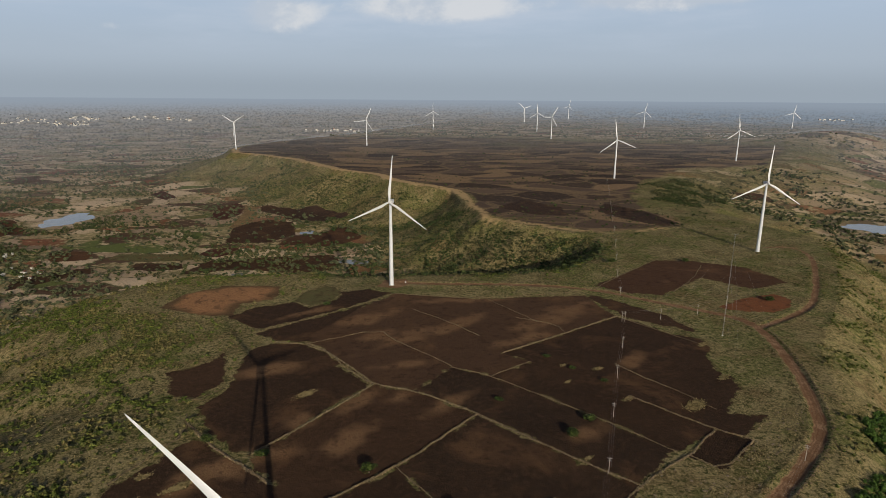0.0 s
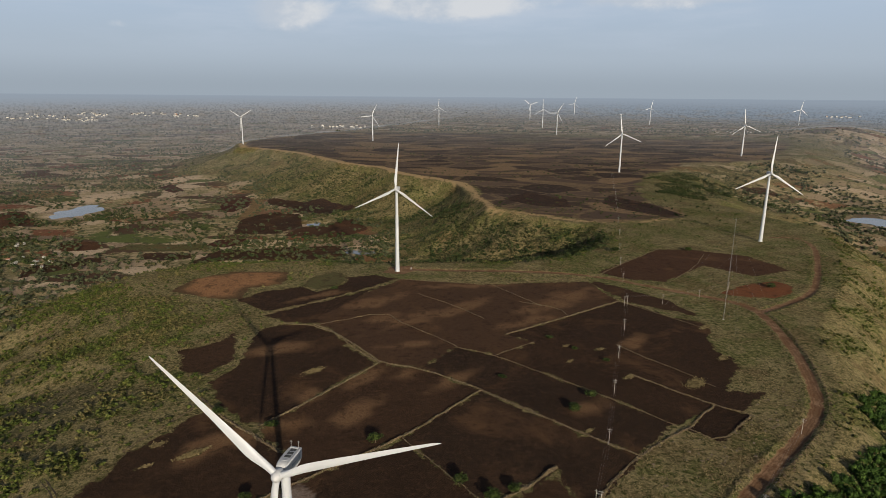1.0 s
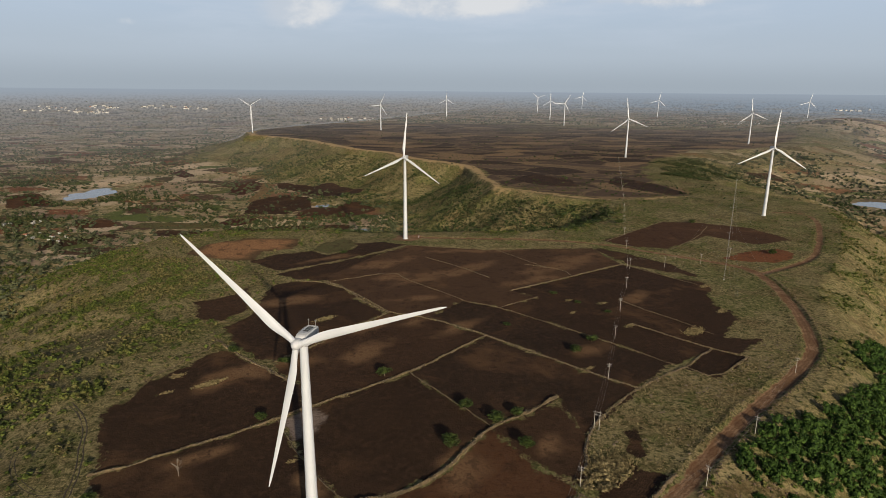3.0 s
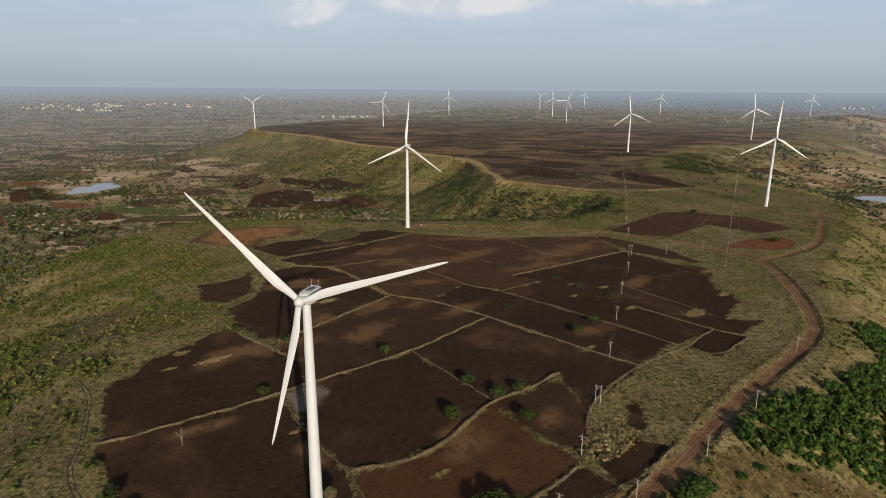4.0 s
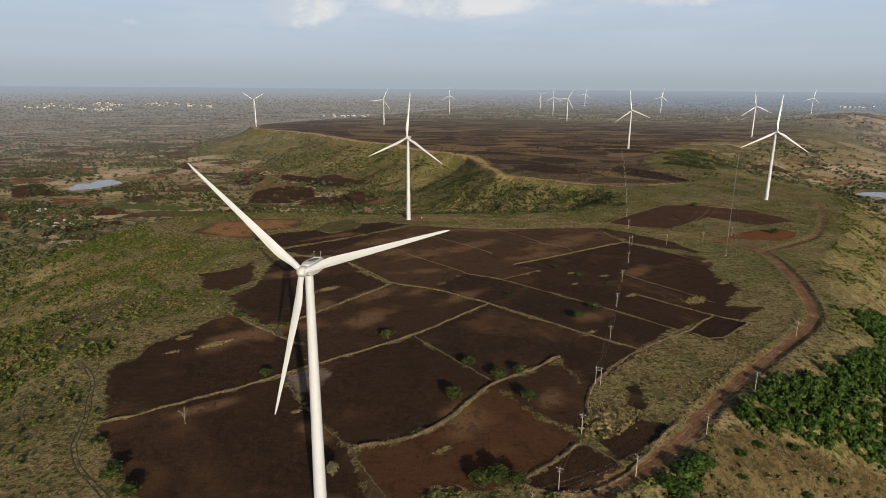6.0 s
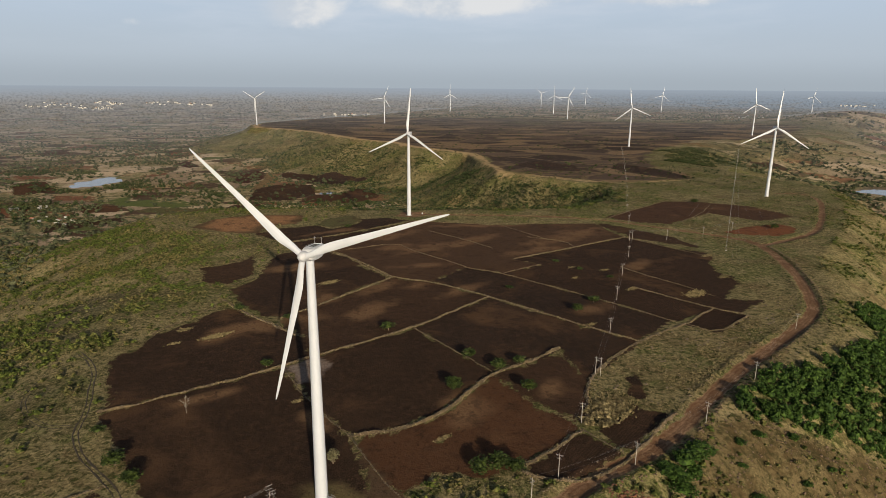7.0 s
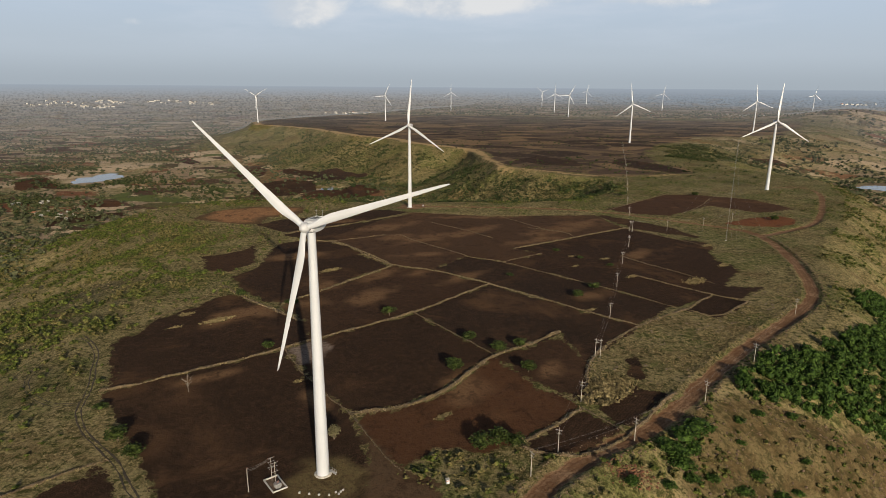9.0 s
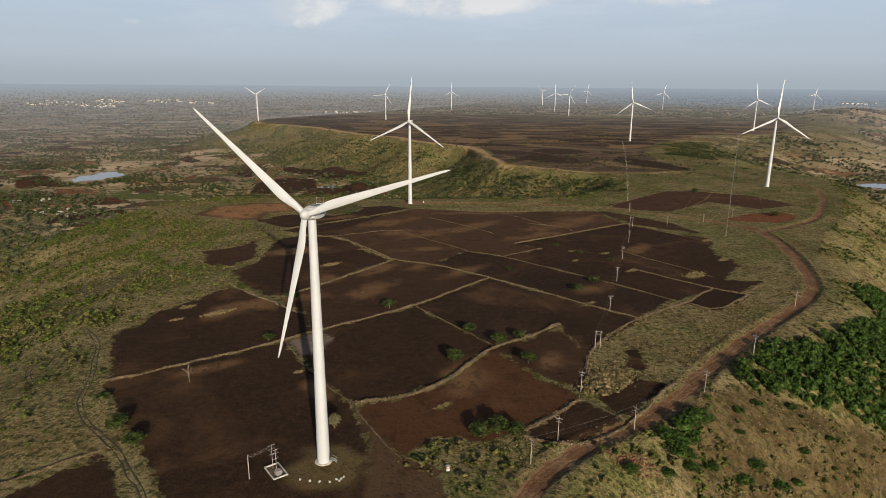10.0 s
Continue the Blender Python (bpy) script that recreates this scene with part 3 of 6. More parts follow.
def mesh_from(name, verts, faces, mats, smooth=False):
    """A mesh from arrays; all faces have the same number of corners."""
    me = bpy.data.meshes.new(name)
    verts, faces = np.asarray(verts, np.float32), np.asarray(faces, np.int32)
    n_, k_ = faces.shape
    me.vertices.add(len(verts))
    me.vertices.foreach_set("co", verts.ravel())
    me.loops.add(n_ * k_)
    me.loops.foreach_set("vertex_index", faces.ravel())
    me.polygons.add(n_)
    me.polygons.foreach_set("loop_start", np.arange(0, n_ * k_, k_, dtype=np.int32))
    if smooth:
        me.polygons.foreach_set("use_smooth", np.ones(n_, bool))
    me.update(calc_edges=True)
    for m in mats:
        me.materials.append(m)
    return me


def build_ground():
    xs, ys = spread(-180, 320, 1.9, -5100, 5100, 1.014, 1.022, 480, 500), spread(-40, 450, 1.9, -5100, 5000, 1.05, 1.014, 0, 1300)
    gx, gy = np.meshgrid(xs, ys)
    x, y = gx.ravel(), gy.ravel()
    z = land(x, y)
    ids = np.arange(len(x)).reshape(gx.shape)
    faces = np.stack([ids[:-1, :-1], ids[:-1, 1:], ids[1:, 1:], ids[1:, :-1]], -1).reshape(-1, 4)
    me = mesh_from("ground", np.stack([x, y, z], -1), faces, [OPEN_LAND], True)
    best, tone = np.full(x.shape, -1e9), np.ones((len(x), 3)) * (0.05, 0.03, 0.02)
    for poly, colour in FIELDS:
        px, py = [p[0] for p in poly], [p[1] for p in poly]
        near = np.nonzero((x > min(px) - 45) & (x < max(px) + 45) & (y > min(py) - 45) & (y < max(py) + 45))[0]
        d = box_sd(x[near], y[near], poly)
        better = d > best[near]
        best[near[better]] = d[better]
        if colour == TAN:
            w = ease((d[better] + 14 * (value_noise(x[near[better]], y[near[better]], 16, 22) - 0.5)) / 13)[:, None]
            tone[near[better]] = np.array((0.095, 0.062, 0.032)) * (1 - w) + np.array(colour) * w
        else:
            tone[near[better]] = colour
    cx, cy = x, y
    for sx, sy, a, b, turn in DRY_PATCHES:
        near = np.nonzero(np.hypot(x - sx, y - sy) < 2.4 * a)[0]
        c, s = math.cos(radians(turn)), math.sin(radians(turn))
        u, v = x[near] - sx, y[near] - sy
        q = np.hypot((c * u + s * v) / a, (c * v - s * u) / b) + 1.0 * (value_noise(x[near], y[near], 15, 24) - 0.5) + 0.6 * (value_noise(x[near], y[near], 6, 25) - 0.5)
        w = 0.88 * ease((1.35 - q) / 1.1)[:, None]
        tone[near] = tone[near] * (1 - w) + np.array((0.165, 0.098, 0.052)) * w
    puddle = box_sd(cx, cy, PUDDLE)
    wet = np.clip(puddle + 1.2, 0, 1)[:, None]
    tone = tone * (1 - wet) + np.array((0.21, 0.172, 0.150)) * wet
    pad = np.hypot(cx - 1, (cy + 3) * 1.15) - 12 - 8 * (value_noise(cx, cy, 7, 21) - 0.5)
    trodden = ease((3 - pad) / 6)[:, None]
    tone = tone * (1 - trodden) + np.array((0.115, 0.092, 0.042)) * trodden
    for hx, hy, a, b in HEAPS:
        near = np.nonzero(np.hypot(x - hx, y - hy) < 25)[0]
        u, v = x[near] - hx, y[near] - hy
        q = np.hypot((0.75 * u + 0.66 * v) / (a * 0.8), (0.75 * v - 0.66 * u) / (b * 0.9))
        best[near] = np.minimum(best[near], (q - 1) * b)
    edges = np.zeros((len(x), 4), np.float32)
    edges[:, 3] = 1
    edges[:, 0] = np.clip(best / 20 + 0.5, 0, 1)
    d = np.minimum(np.minimum(line_d(x, y, ROAD), line_d(x, y, BRANCH) + 0.7), line_d(x, y, LOW_ROAD) + 1.0)
    d = np.minimum(d, np.clip(2.4 - box_sd(x, y, PLATFORM), 0, 99))
    edges[:, 1] = np.clip(d / 20, 0, 1)
    soil = np.ones((len(x), 4), np.float32) * (0.05, 0.032, 0.024, 1)
    soil[:, :3] = tone
    out = -box_sd(x, y, RIM)
    cover = np.zeros((len(x), 4), np.float32)
    bay = ease((y - 470) / 80) * ease((1900 - y) / 500) * ease((out + 4) / 20) * ease((400 - x) / 200)
    east = 0.6 * ease((y - 900) / 100) * ease((1500 - y) / 200) * ease((out + 10) / 15) * ease((x - 350) / 60) * ease((130 - out) / 60)
    west = ease((out + 15) / 60) * ease((520 - y) / 120) * ease((60 - x) / 80)
    bare = ease((box_sd(x, y, BARE) + 6) / 8)
    far = np.hypot(x - 36, y + 150)
    cover[:, 0] = np.clip(0.04 + 0.72 * clumps(x, y) * (0.35 + 0.65 * ease((y - 30 + 200 * ease((x + 60) / 40)) / 90)) + 0.16 * bay + 0.22 * east + 0.12 * west - 0.9 * bare + 0.20 * ease((x - 150) / 80) * ease((y - 200) / 90) - 0.35 * ease((22 - np.hypot(x, y + 3)) / 6) - 0.15 * ease((box_sd(x, y, MEADOW) + 3) / 5) + 0.5 * ease((box_sd(x, y, GREEN_PLOT) + 3) / 6) + 0.9 * ease((box_sd(x, y, WOOD) + 4) / 8), 0, 1)
    cover[:, 1] = np.maximum(ease((out - 120 - 20 * ease((y - 1080) / 250) + 70 * (value_noise(x, y, 70, 16) - 0.5)) / 60) * np.where(y > 350, 1, ease((out - 300) / 80)), ease((far - 2300) / 300))
    cover[:, 1] *= 1 - 0.25 * ease((x - 380) / 120) * ease((2300 - far) / 400)
    cover[:, 1] = np.maximum(cover[:, 1], 0.45 * ease((out + 5) / 20) * ease((x - 430) / 60) * ease((y - 1150) / 90) * ease((2300 - far) / 300))
    zone = box_sd(x, y, DARK_ZONE)
    dark = ease((zone + 22 * (value_noise(x, y, 34, 12) - 0.5) + 10 * (value_noise(x, y, 11, 14) - 0.5) + 4) / 9)
    cover[:, 2] = dark * ease((2500 - far + 500 * (value_noise(x, y, 300, 13) - 0.5)) / 350)
    lip = np.exp(-((zone + 7 + 9 * (value_noise(x, y, 30, 15) - 0.5)) / 11) ** 2) * ease((y - 630) / 40) * ease((1900 - y) / 200) * ease((420 - x) / 80) * (0.55 + 0.45 * ease((y - 880) / 120))
    soil[:, 3] = lip
    cover[:, 3] = bare
    for name, values in (("edges", edges), ("soil", soil), ("cover", cover)):
        a = me.attributes.new(name, "FLOAT_COLOR", "POINT")
        a.data.foreach_set("color", values.ravel().astype(np.float32))
    return tagged(new("ground", me), "dry brown tableland with ploughed fields above a scrub plain", "ground", kind="structure")


ground = build_ground()
RUT_MUD = plain("dark_rut_mud", (0.036, 0.027, 0.016), 0.95, 0.0, 0.5, 0.4, 0.02, 3.0)


def build_rut(line, offset, width, seed):
    """One worn wheel rut: a ribbon of bare mud that wavers along a track."""
    pts = np.array([p for a, b in zip(line, line[1:]) for p in [(a[0] + (b[0] - a[0]) * i / 6, a[1] + (b[1] - a[1]) * i / 6) for i in range(6)]])
    go = np.gradient(pts, axis=0)
    go /= np.linalg.norm(go, axis=1)[:, None] + 1e-9
    side = np.stack([-go[:, 1], go[:, 0]], -1)
    mid = pts + side * (offset + 0.5 * (value_noise(pts[:, 0], pts[:, 1], 5, seed) - 0.5))[:, None]
    w = width * (0.35 + 1.2 * value_noise(pts[:, 0], pts[:, 1], 3, seed + 1))
    rows = []
    for u, up_ in ((-0.5, 0.02), (-0.2, 0.10), (0.2, 0.10), (0.5, 0.02)):
        p = mid + side * (u * w)[:, None]
        rows.append(np.concatenate([p, (land(p[:, 0], p[:, 1]) + up_)[:, None]], 1))
    ids = np.arange(len(pts) * 4).reshape(len(pts), 4)
    f = np.stack([ids[:-1, :-1], ids[:-1, 1:], ids[1:, 1:], ids[1:, :-1]], -1).reshape(-1, 4)
    tagged(new("wheel_rut", mesh_from("wheel_rut", np.stack(rows, 1).reshape(-1, 3), f, [RUT_MUD])), "dark muddy wheel rut worn into the grass", "rut", kind="structure")


for rut_line, wide in ((TRACK, 0.62), (TRACK_B, 0.34)):
    build_rut(rut_line, 0.85, wide, 71)
    build_rut(rut_line, -0.85, wide, 75)


def build_backdrop():
    """Painted haze over the far plain: a glowing, partly see-through ring to the horizon."""
    m = bpy.data.materials.new("painted_haze_glow")
    m.use_nodes = True
    k = Nodes(m.node_tree)
    at = k.add("NewGeometry").outputs["Position"]
    off = k.add("VectorMath", operation="SUBTRACT")
    k.link(at, off.inputs[0])
    off.inputs[1].default_value = (36, -150, 0)
    flat = k.add("VectorMath", operation="MULTIPLY")
    k.link(off.outputs[0], flat.inputs[0])
    flat.inputs[1].default_value = (1, 1, 0)
    size = k.add("VectorMath", operation="LENGTH")
    k.link(flat.outputs[0], size.inputs[0])
    r = size.outputs["Value"]
    lay = k.add("SeparateXYZ")
    k.link(flat.outputs[0], lay.inputs[0])
    sweep = k.add("CombineXYZ")
    k.link(k.math("MULTIPLY", k.math("ARCTAN2", lay.outputs[0], lay.outputs[1]), 300.0), sweep.inputs[0])
    k.link(k.math("DIVIDE", r, 90.0), sweep.inputs[1])
    crowns = k.noise(sweep.outputs[0], 1.0, 4.0, 0.65)
    plots = k.noise(k.scaled(sweep.outputs[0], 0.16, 0.5, 1.0), 1.0, 3.0, 0.6)
    # haze put into the glow's colour: grey first, paler blue further out
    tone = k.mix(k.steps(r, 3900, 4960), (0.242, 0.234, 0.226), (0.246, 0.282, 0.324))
    # darker blue haze tint painted towards the east
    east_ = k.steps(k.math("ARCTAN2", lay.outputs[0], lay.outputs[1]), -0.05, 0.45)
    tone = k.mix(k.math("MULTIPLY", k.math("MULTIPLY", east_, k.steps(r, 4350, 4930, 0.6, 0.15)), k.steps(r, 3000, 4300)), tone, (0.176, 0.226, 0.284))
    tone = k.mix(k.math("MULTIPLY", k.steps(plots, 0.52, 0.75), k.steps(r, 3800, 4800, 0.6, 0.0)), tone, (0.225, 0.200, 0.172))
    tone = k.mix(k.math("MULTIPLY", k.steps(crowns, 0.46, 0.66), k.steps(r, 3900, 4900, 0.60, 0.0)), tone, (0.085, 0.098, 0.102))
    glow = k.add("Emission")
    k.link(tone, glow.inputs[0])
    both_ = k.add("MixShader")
    # the painted veil hides more of the land with distance
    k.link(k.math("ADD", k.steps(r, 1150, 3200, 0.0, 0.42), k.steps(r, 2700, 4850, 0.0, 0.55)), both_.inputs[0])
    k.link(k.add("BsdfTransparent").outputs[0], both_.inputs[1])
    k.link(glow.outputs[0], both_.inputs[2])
    k.link(both_.outputs[0], k.add("OutputMaterial").inputs[0])
    turns, radii = 360, [1150, 1225, 1300, 1400, 1500, 1570, 1650, 1725, 1800, 1950, 2100, 2250, 2400, 2550, 2700, 2850, 3000, 3200, 3400, 3600, 3800, 4000, 4200, 4400, 4600, 4800, 4930, 5090, 5600, 6400]
    a = np.arange(turns) * 2 * math.pi / turns
    rows = []
    for q in radii:
        x, y = 36 + q * np.sin(a), -150 + q * np.cos(a)
        rows.append(np.stack([x, y, land(x, y, False) + 7], -1))
    ids = np.arange(turns * len(radii)).reshape(len(radii), turns)
    nxt = np.roll(ids, -1, axis=1)
    f = np.stack([ids[:-1], nxt[:-1], nxt[1:], ids[1:]], -1).reshape(-1, 4)
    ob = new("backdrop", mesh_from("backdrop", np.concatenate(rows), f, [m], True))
    return tagged(ob, "glowing see-through haze sheet over the far plain", "backdrop", kind="structure")


build_backdrop()


def blot(cx, cy, a, b, seed, count=48):
    ring = []
    for i in range(count):
        t = 2 * math.pi * i / count
        k = 1 + 0.45 * (noise.noise((math.cos(t) * 1.3 + seed, math.sin(t) * 1.3, 2.0))) + 0.2 * noise.noise((math.cos(t) * 4 + seed, math.sin(t) * 4, 5.0))
        ring.append((cx + a * k * math.cos(t), cy + b * k * math.sin(t)))
    return ring


for i, ((cx, cy), a, b, level) in enumerate(PONDS):
    bm = bmesh.new()
    bm.faces.new([bm.verts.new((px, py, level)) for px, py in blot(cx, cy, a, b, 3.1 * i)])
    me = bpy.data.meshes.new("pond")
    bm.to_mesh(me)
    bm.free()
    me.materials.append(WATER)
    tagged(new("pond", me), "shallow muddy pond on the scrub plain", "pond", kind="structure")


# ---------------------------------------------------------------- helpers for things
def part(name, bm, mat, parent, label="", smooth=False):
    """Link a bmesh as one mesh object under a thing or a part."""
    me = bpy.data.meshes.new(name)
    bmesh.ops.recalc_face_normals(bm, faces=bm.faces)
    bm.to_mesh(me)
    bm.free()
    me.materials.append(mat)
    if smooth:
        me.polygons.foreach_set("use_smooth", [True] * len(me.polygons))
        me.set_sharp_from_angle(angle=radians(40))
    return hang(name, me, parent, Matrix(), label)


def hang(name, me, parent, m, label=""):
    ob = new(name, me)
    ob.parent = parent
    ob.matrix_basis = m
    if label:
        ob["label"] = label
    return ob


def thing(name, m, label, category, group="", kind=""):
    ob = new(name)
    ob.empty_display_size = 0.2
    ob.matrix_basis = m
    return tagged(ob, label, category, group, kind)


def tube(bm, rings, sides=24, caps=True):
    """Round body through rings of (place, radius, axis)."""
    loops = []
    for place, radius, axis in rings:
        turn = Vector(axis).to_track_quat("Z", "Y").to_matrix()
        loops.append([bm.verts.new(Vector(place) + turn @ Vector((radius * math.cos(2 * math.pi * i / sides), radius * math.sin(2 * math.pi * i / sides), 0))) for i in range(sides)])
    for a, b in zip(loops, loops[1:]):
        for i in range(sides):
            bm.faces.new((a[i], a[(i + 1) % sides], b[(i + 1) % sides], b[i]))
    if caps:
        bm.faces.new(loops[0][::-1])
        bm.faces.new(loops[-1])
    return bm


def rod(bm, a, b, r, sides=6, r2=None):
    a, b = Vector(a), Vector(b)
    return tube(bm, [(a, r, b - a), (b, r if r2 is None else r2, b - a)], sides)


def block(bm, low, high, bevel=0.0):
    made = bmesh.ops.create_cube(bm, size=1)["verts"]
    for v in made:
        v.co = Vector([(l + h) / 2 + c * (h - l) for c, l, h in zip(v.co, low, high)])
    if bevel:
        bmesh.ops.bevel(bm, geom=[e for e in bm.edges if e.verts[0] in made], offset=bevel, segments=2, affect="EDGES", profile=0.6)
    return bm


# ---------------------------------------------------------------- wind turbines
HUB_Z, BLADE_R, OVERHANG = 80.0, 42.5, 4.4


def tower_mesh():
    bm = bmesh.new()
    rings = []
    for i in range(28):
        z = 0.25 + (77.9 - 0.25) * i / 27
        f = z / 78
        rings.append(((0, 0, z), 2.02 - 0.80 * f - 0.08 * f * f, (0, 0, 1)))
    return tube(bm, rings, 40)


def blade_bm():
    """One blade along +z from the hub's middle; the rotor turns about y."""
    bm = bmesh.new()
    loops, count = [], 18
    for s in [0.022, 0.04, 0.06, 0.09, 0.13, 0.17, 0.21, 0.26, 0.32, 0.40, 0.50, 0.60, 0.70, 0.80, 0.88, 0.94, 0.975, 0.992, 1.0]:
        r = s * BLADE_R
        root = 1 - float(ease(np.array((s - 0.05) / 0.14)))
        chord = np.interp(s, [0, 0.05, 0.19, 0.24, 0.5, 0.8, 0.95, 0.985, 1.0], [1.7, 1.7, 2.6, 2.55, 1.75, 1.02, 0.66, 0.42, 0.10])
        thick = np.interp(s, [0, 0.05, 0.19, 0.35, 0.6, 1.0], [1.7, 1.65, 0.75, 0.46, 0.24, 0.02])
        twist = radians(np.interp(s, [0, 0.2, 0.4, 0.7, 1], [16, 13, 7, 2, 0]) + 3)
        pre = -1.1 * s * s
        ring = []
        for i in range(count):
            a = 2 * math.pi * i / count
            cx, cy = math.cos(a), math.sin(a)
            foil_x = cx * 0.5 - 0.20
            foil_y = cy * (0.5 * (1 - 0.75 * max(0.0, -cx) ** 1.3))
            ux = (cx * 0.5) * root + foil_x * (1 - root)
            uy = (cy * 0.5) * root + foil_y * (1 - root)
            ux, uy = ux * chord, uy * thick
            x, y = ux * math.cos(twist) - uy * math.sin(twist), ux * math.sin(twist) + uy * math.cos(twist)
            ring.append(bm.verts.new((x, y + pre, r)))
        loops.append(ring)
    for a, b in zip(loops, loops[1:]):
        for i in range(count):
            bm.faces.new((a[i], a[(i + 1) % count], b[(i + 1) % count], b[i]))
    bm.faces.new(loops[-1])
    return bm


def nacelle_bm():
    """The housing from behind the hub to the rear; y runs to the rear."""
    bm = bmesh.new()
    loops = []
    for y, w, top, low in [(-2.3, 1.20, 1.20, -1.20), (-2.1, 1.42, 1.42, -1.42), (-0.6, 1.66, 1.75, -1.75), (2.5, 1.72, 1.85, -1.85), (5.2, 1.72, 1.85, -1.60), (6.9, 1.62, 1.82, -1.05), (7.1, 1.55, 1.74, -0.95)]:
        c = 0.24
        pts = [(w, low + c), (w, top - c), (w - c, top), (-w + c, top), (-w, top - c), (-w, low + c), (-w + c, low), (w - c, low)]
        loops.append([bm.verts.new((x, y, z)) for x, z in pts])
    for a, b in zip(loops, loops[1:]):
        for i in range(8):
            bm.faces.new((a[i], a[(i + 1) % 8], b[(i + 1) % 8], b[i]))
    bm.faces.new(loops[0][::-1])
    bm.faces.new(loops[-1])
    return bm


def build_turbine(place, yaw, rotor, label, near):
    """Tower, housing, hub and three blades. yaw: degrees by which the rotor turns from facing -y; rotor: degrees of the first blade from upright."""
    top = thing("wind_turbine", pose(*place), label, "wind turbine", "wind farm turbines")
    part("tower", tower_mesh(), TOWER_WHITE, top, smooth=True)
    foot = tube(bmesh.new(), [((0, 0, -0.8), 2.7, (0, 0, 1)), ((0, 0, 0.12), 2.7, (0, 0, 1)), ((0, 0, 0.28), 2.3, (0, 0, 1))], 40)
    part("foundation", foot, CONCRETE, top, "round concrete foundation")
    head = pose(0, 0, HUB_Z - 0.3, 0, 0, yaw) @ pose(0, 0, 0, -5)          # the shaft tilts up towards the rotor
    shell = part("nacelle", nacelle_bm(), NACELLE_WHITE, top, smooth=True)
    shell.matrix_basis = head
    bm = tube(bmesh.new(), [((0, -OVERHANG - 2.0, 0), 0.12, (0, 1, 0)), ((0, -OVERHANG - 1.85, 0), 0.55, (0, 1, 0)), ((0, -OVERHANG - 1.4, 0), 1.05, (0, 1, 0)),
                            ((0, -OVERHANG - 0.6, 0), 1.42, (0, 1, 0)), ((0, -OVERHANG + 0.7, 0), 1.5, (0, 1, 0)), ((0, -OVERHANG + 1.5, 0), 1.32, (0, 1, 0)),
                            ((0, -OVERHANG + 1.6, 0), 1.0, (0, 1, 0)), ((0, -2.2, 0), 0.95, (0, 1, 0))], 28)
    part("hub", bm, NACELLE_WHITE, top, smooth=True).matrix_basis = head
    first = None
    for i in range(3):
        m = head @ pose(0, -OVERHANG, 0) @ pose(0, 0, 0, 0, rotor + 120 * i)
        if first is None:
            first = part("blade", blade_bm(), BLADE_WHITE, top, smooth=True)
            first.matrix_basis = m
        else:
            hang("blade", first.data, top, m)
    for z in (26.0, 52.0):
        f = z / 78
        r = 2.02 - 0.80 * f - 0.08 * f * f + 0.015
        bm = tube(bmesh.new(), [((0, 0, z - 0.09), r, (0, 0, 1)), ((0, 0, z + 0.09), r, (0, 0, 1))], 40)
        part("tower_joint", bm, TOWER_WHITE, top, smooth=True)
    if near:
        # marking, roof hatch, coolers and wind masts of the housing
        for side in (1, -1):
            bm = bmesh.new()
            tube(bm, [((side * 1.70, 4.9, 0.3), 0.62, (1, 0, 0)), ((side * 1.735, 4.9, 0.3), 0.62, (1, 0, 0))], 20)
            part("marking_disc", bm, MARK_GREY, shell, "grey-blue round marking")
            bm = bmesh.new()
            for k, (a, b, h) in enumerate([(0.3, 0.9, 0.55), (1.1, 1.6, 0.4), (1.75, 2.3, 0.4), (2.45, 3.0, 0.4), (3.2, 3.8, 0.4)]):
                block(bm, (min(side * 1.69, side * 1.75), a, 0.05), (max(side * 1.69, side * 1.75), b, 0.05 + h))
            part("marking_bar", bm, MARK_GREY, shell, "grey-blue marking bars")
        bm = block(bmesh.new(), (-0.62, -0.3, 1.74), (0.62, 0.7, 1.90), 0.04)
        part("roof_hatch", bm, SEAM_GREY, shell, "grey roof hatch")
        for y, deep in ((1.3, 1.1), (2.8, 1.3), (4.5, 1.2)):
            bm = block(bmesh.new(), (-0.80, y, 1.78), (0.80, y + deep, 1.90), 0.03)
            grille = part("roof_vent", bm, GRILLE_GREY, shell, "dark grey roof grille")
            bm = bmesh.new()
            for q in range(6):
                yy = y + 0.1 + (deep - 0.2) * q / 5
                block(bm, (-0.76, yy - 0.02, 1.90), (0.76, yy + 0.02, 1.93))
            part("slat", bm, GRILLE_GREY, grille)
        bm = block(bmesh.new(), (-1.25, 6.0, 1.76), (1.25, 6.35, 2.05), 0.04)
        part("roof_ridge", bm, NACELLE_WHITE, shell)
        for x in (-1.0, 1.0):
            bm = rod(bmesh.new(), (x, 6.2, 1.7), (x, 6.2, 3.9), 0.07)
            rod(bm, (x - 0.35, 6.2, 3.6), (x + 0.35, 6.2, 3.6), 0.05)
            part("wind_mast", bm, STEEL, shell)
        bm = bmesh.new()
        for x in (-1.45, 1.45):
            for y in (0.2, 3.0, 5.6):
                rod(bm, (x, y, 1.6), (x, y, 2.05), 0.03)
            rod(bm, (x, 0.2, 2.05), (x, 5.6, 2.05), 0.03)
        part("handrail", bm, STEEL, shell)
        for ring_y, ring_r in ((-OVERHANG + 1.62, 1.16), (-2.05, 1.2)):
            bm = tube(bmesh.new(), [((0, ring_y - 0.06, 0), ring_r, (0, 1, 0)), ((0, ring_y + 0.06, 0), ring_r, (0, 1, 0))], 28)
            part("seal_ring", bm, SEAM_GREY, shell, "grey seal ring behind the hub")
        # door, landing and steps at the foot
        bm = bmesh.new()
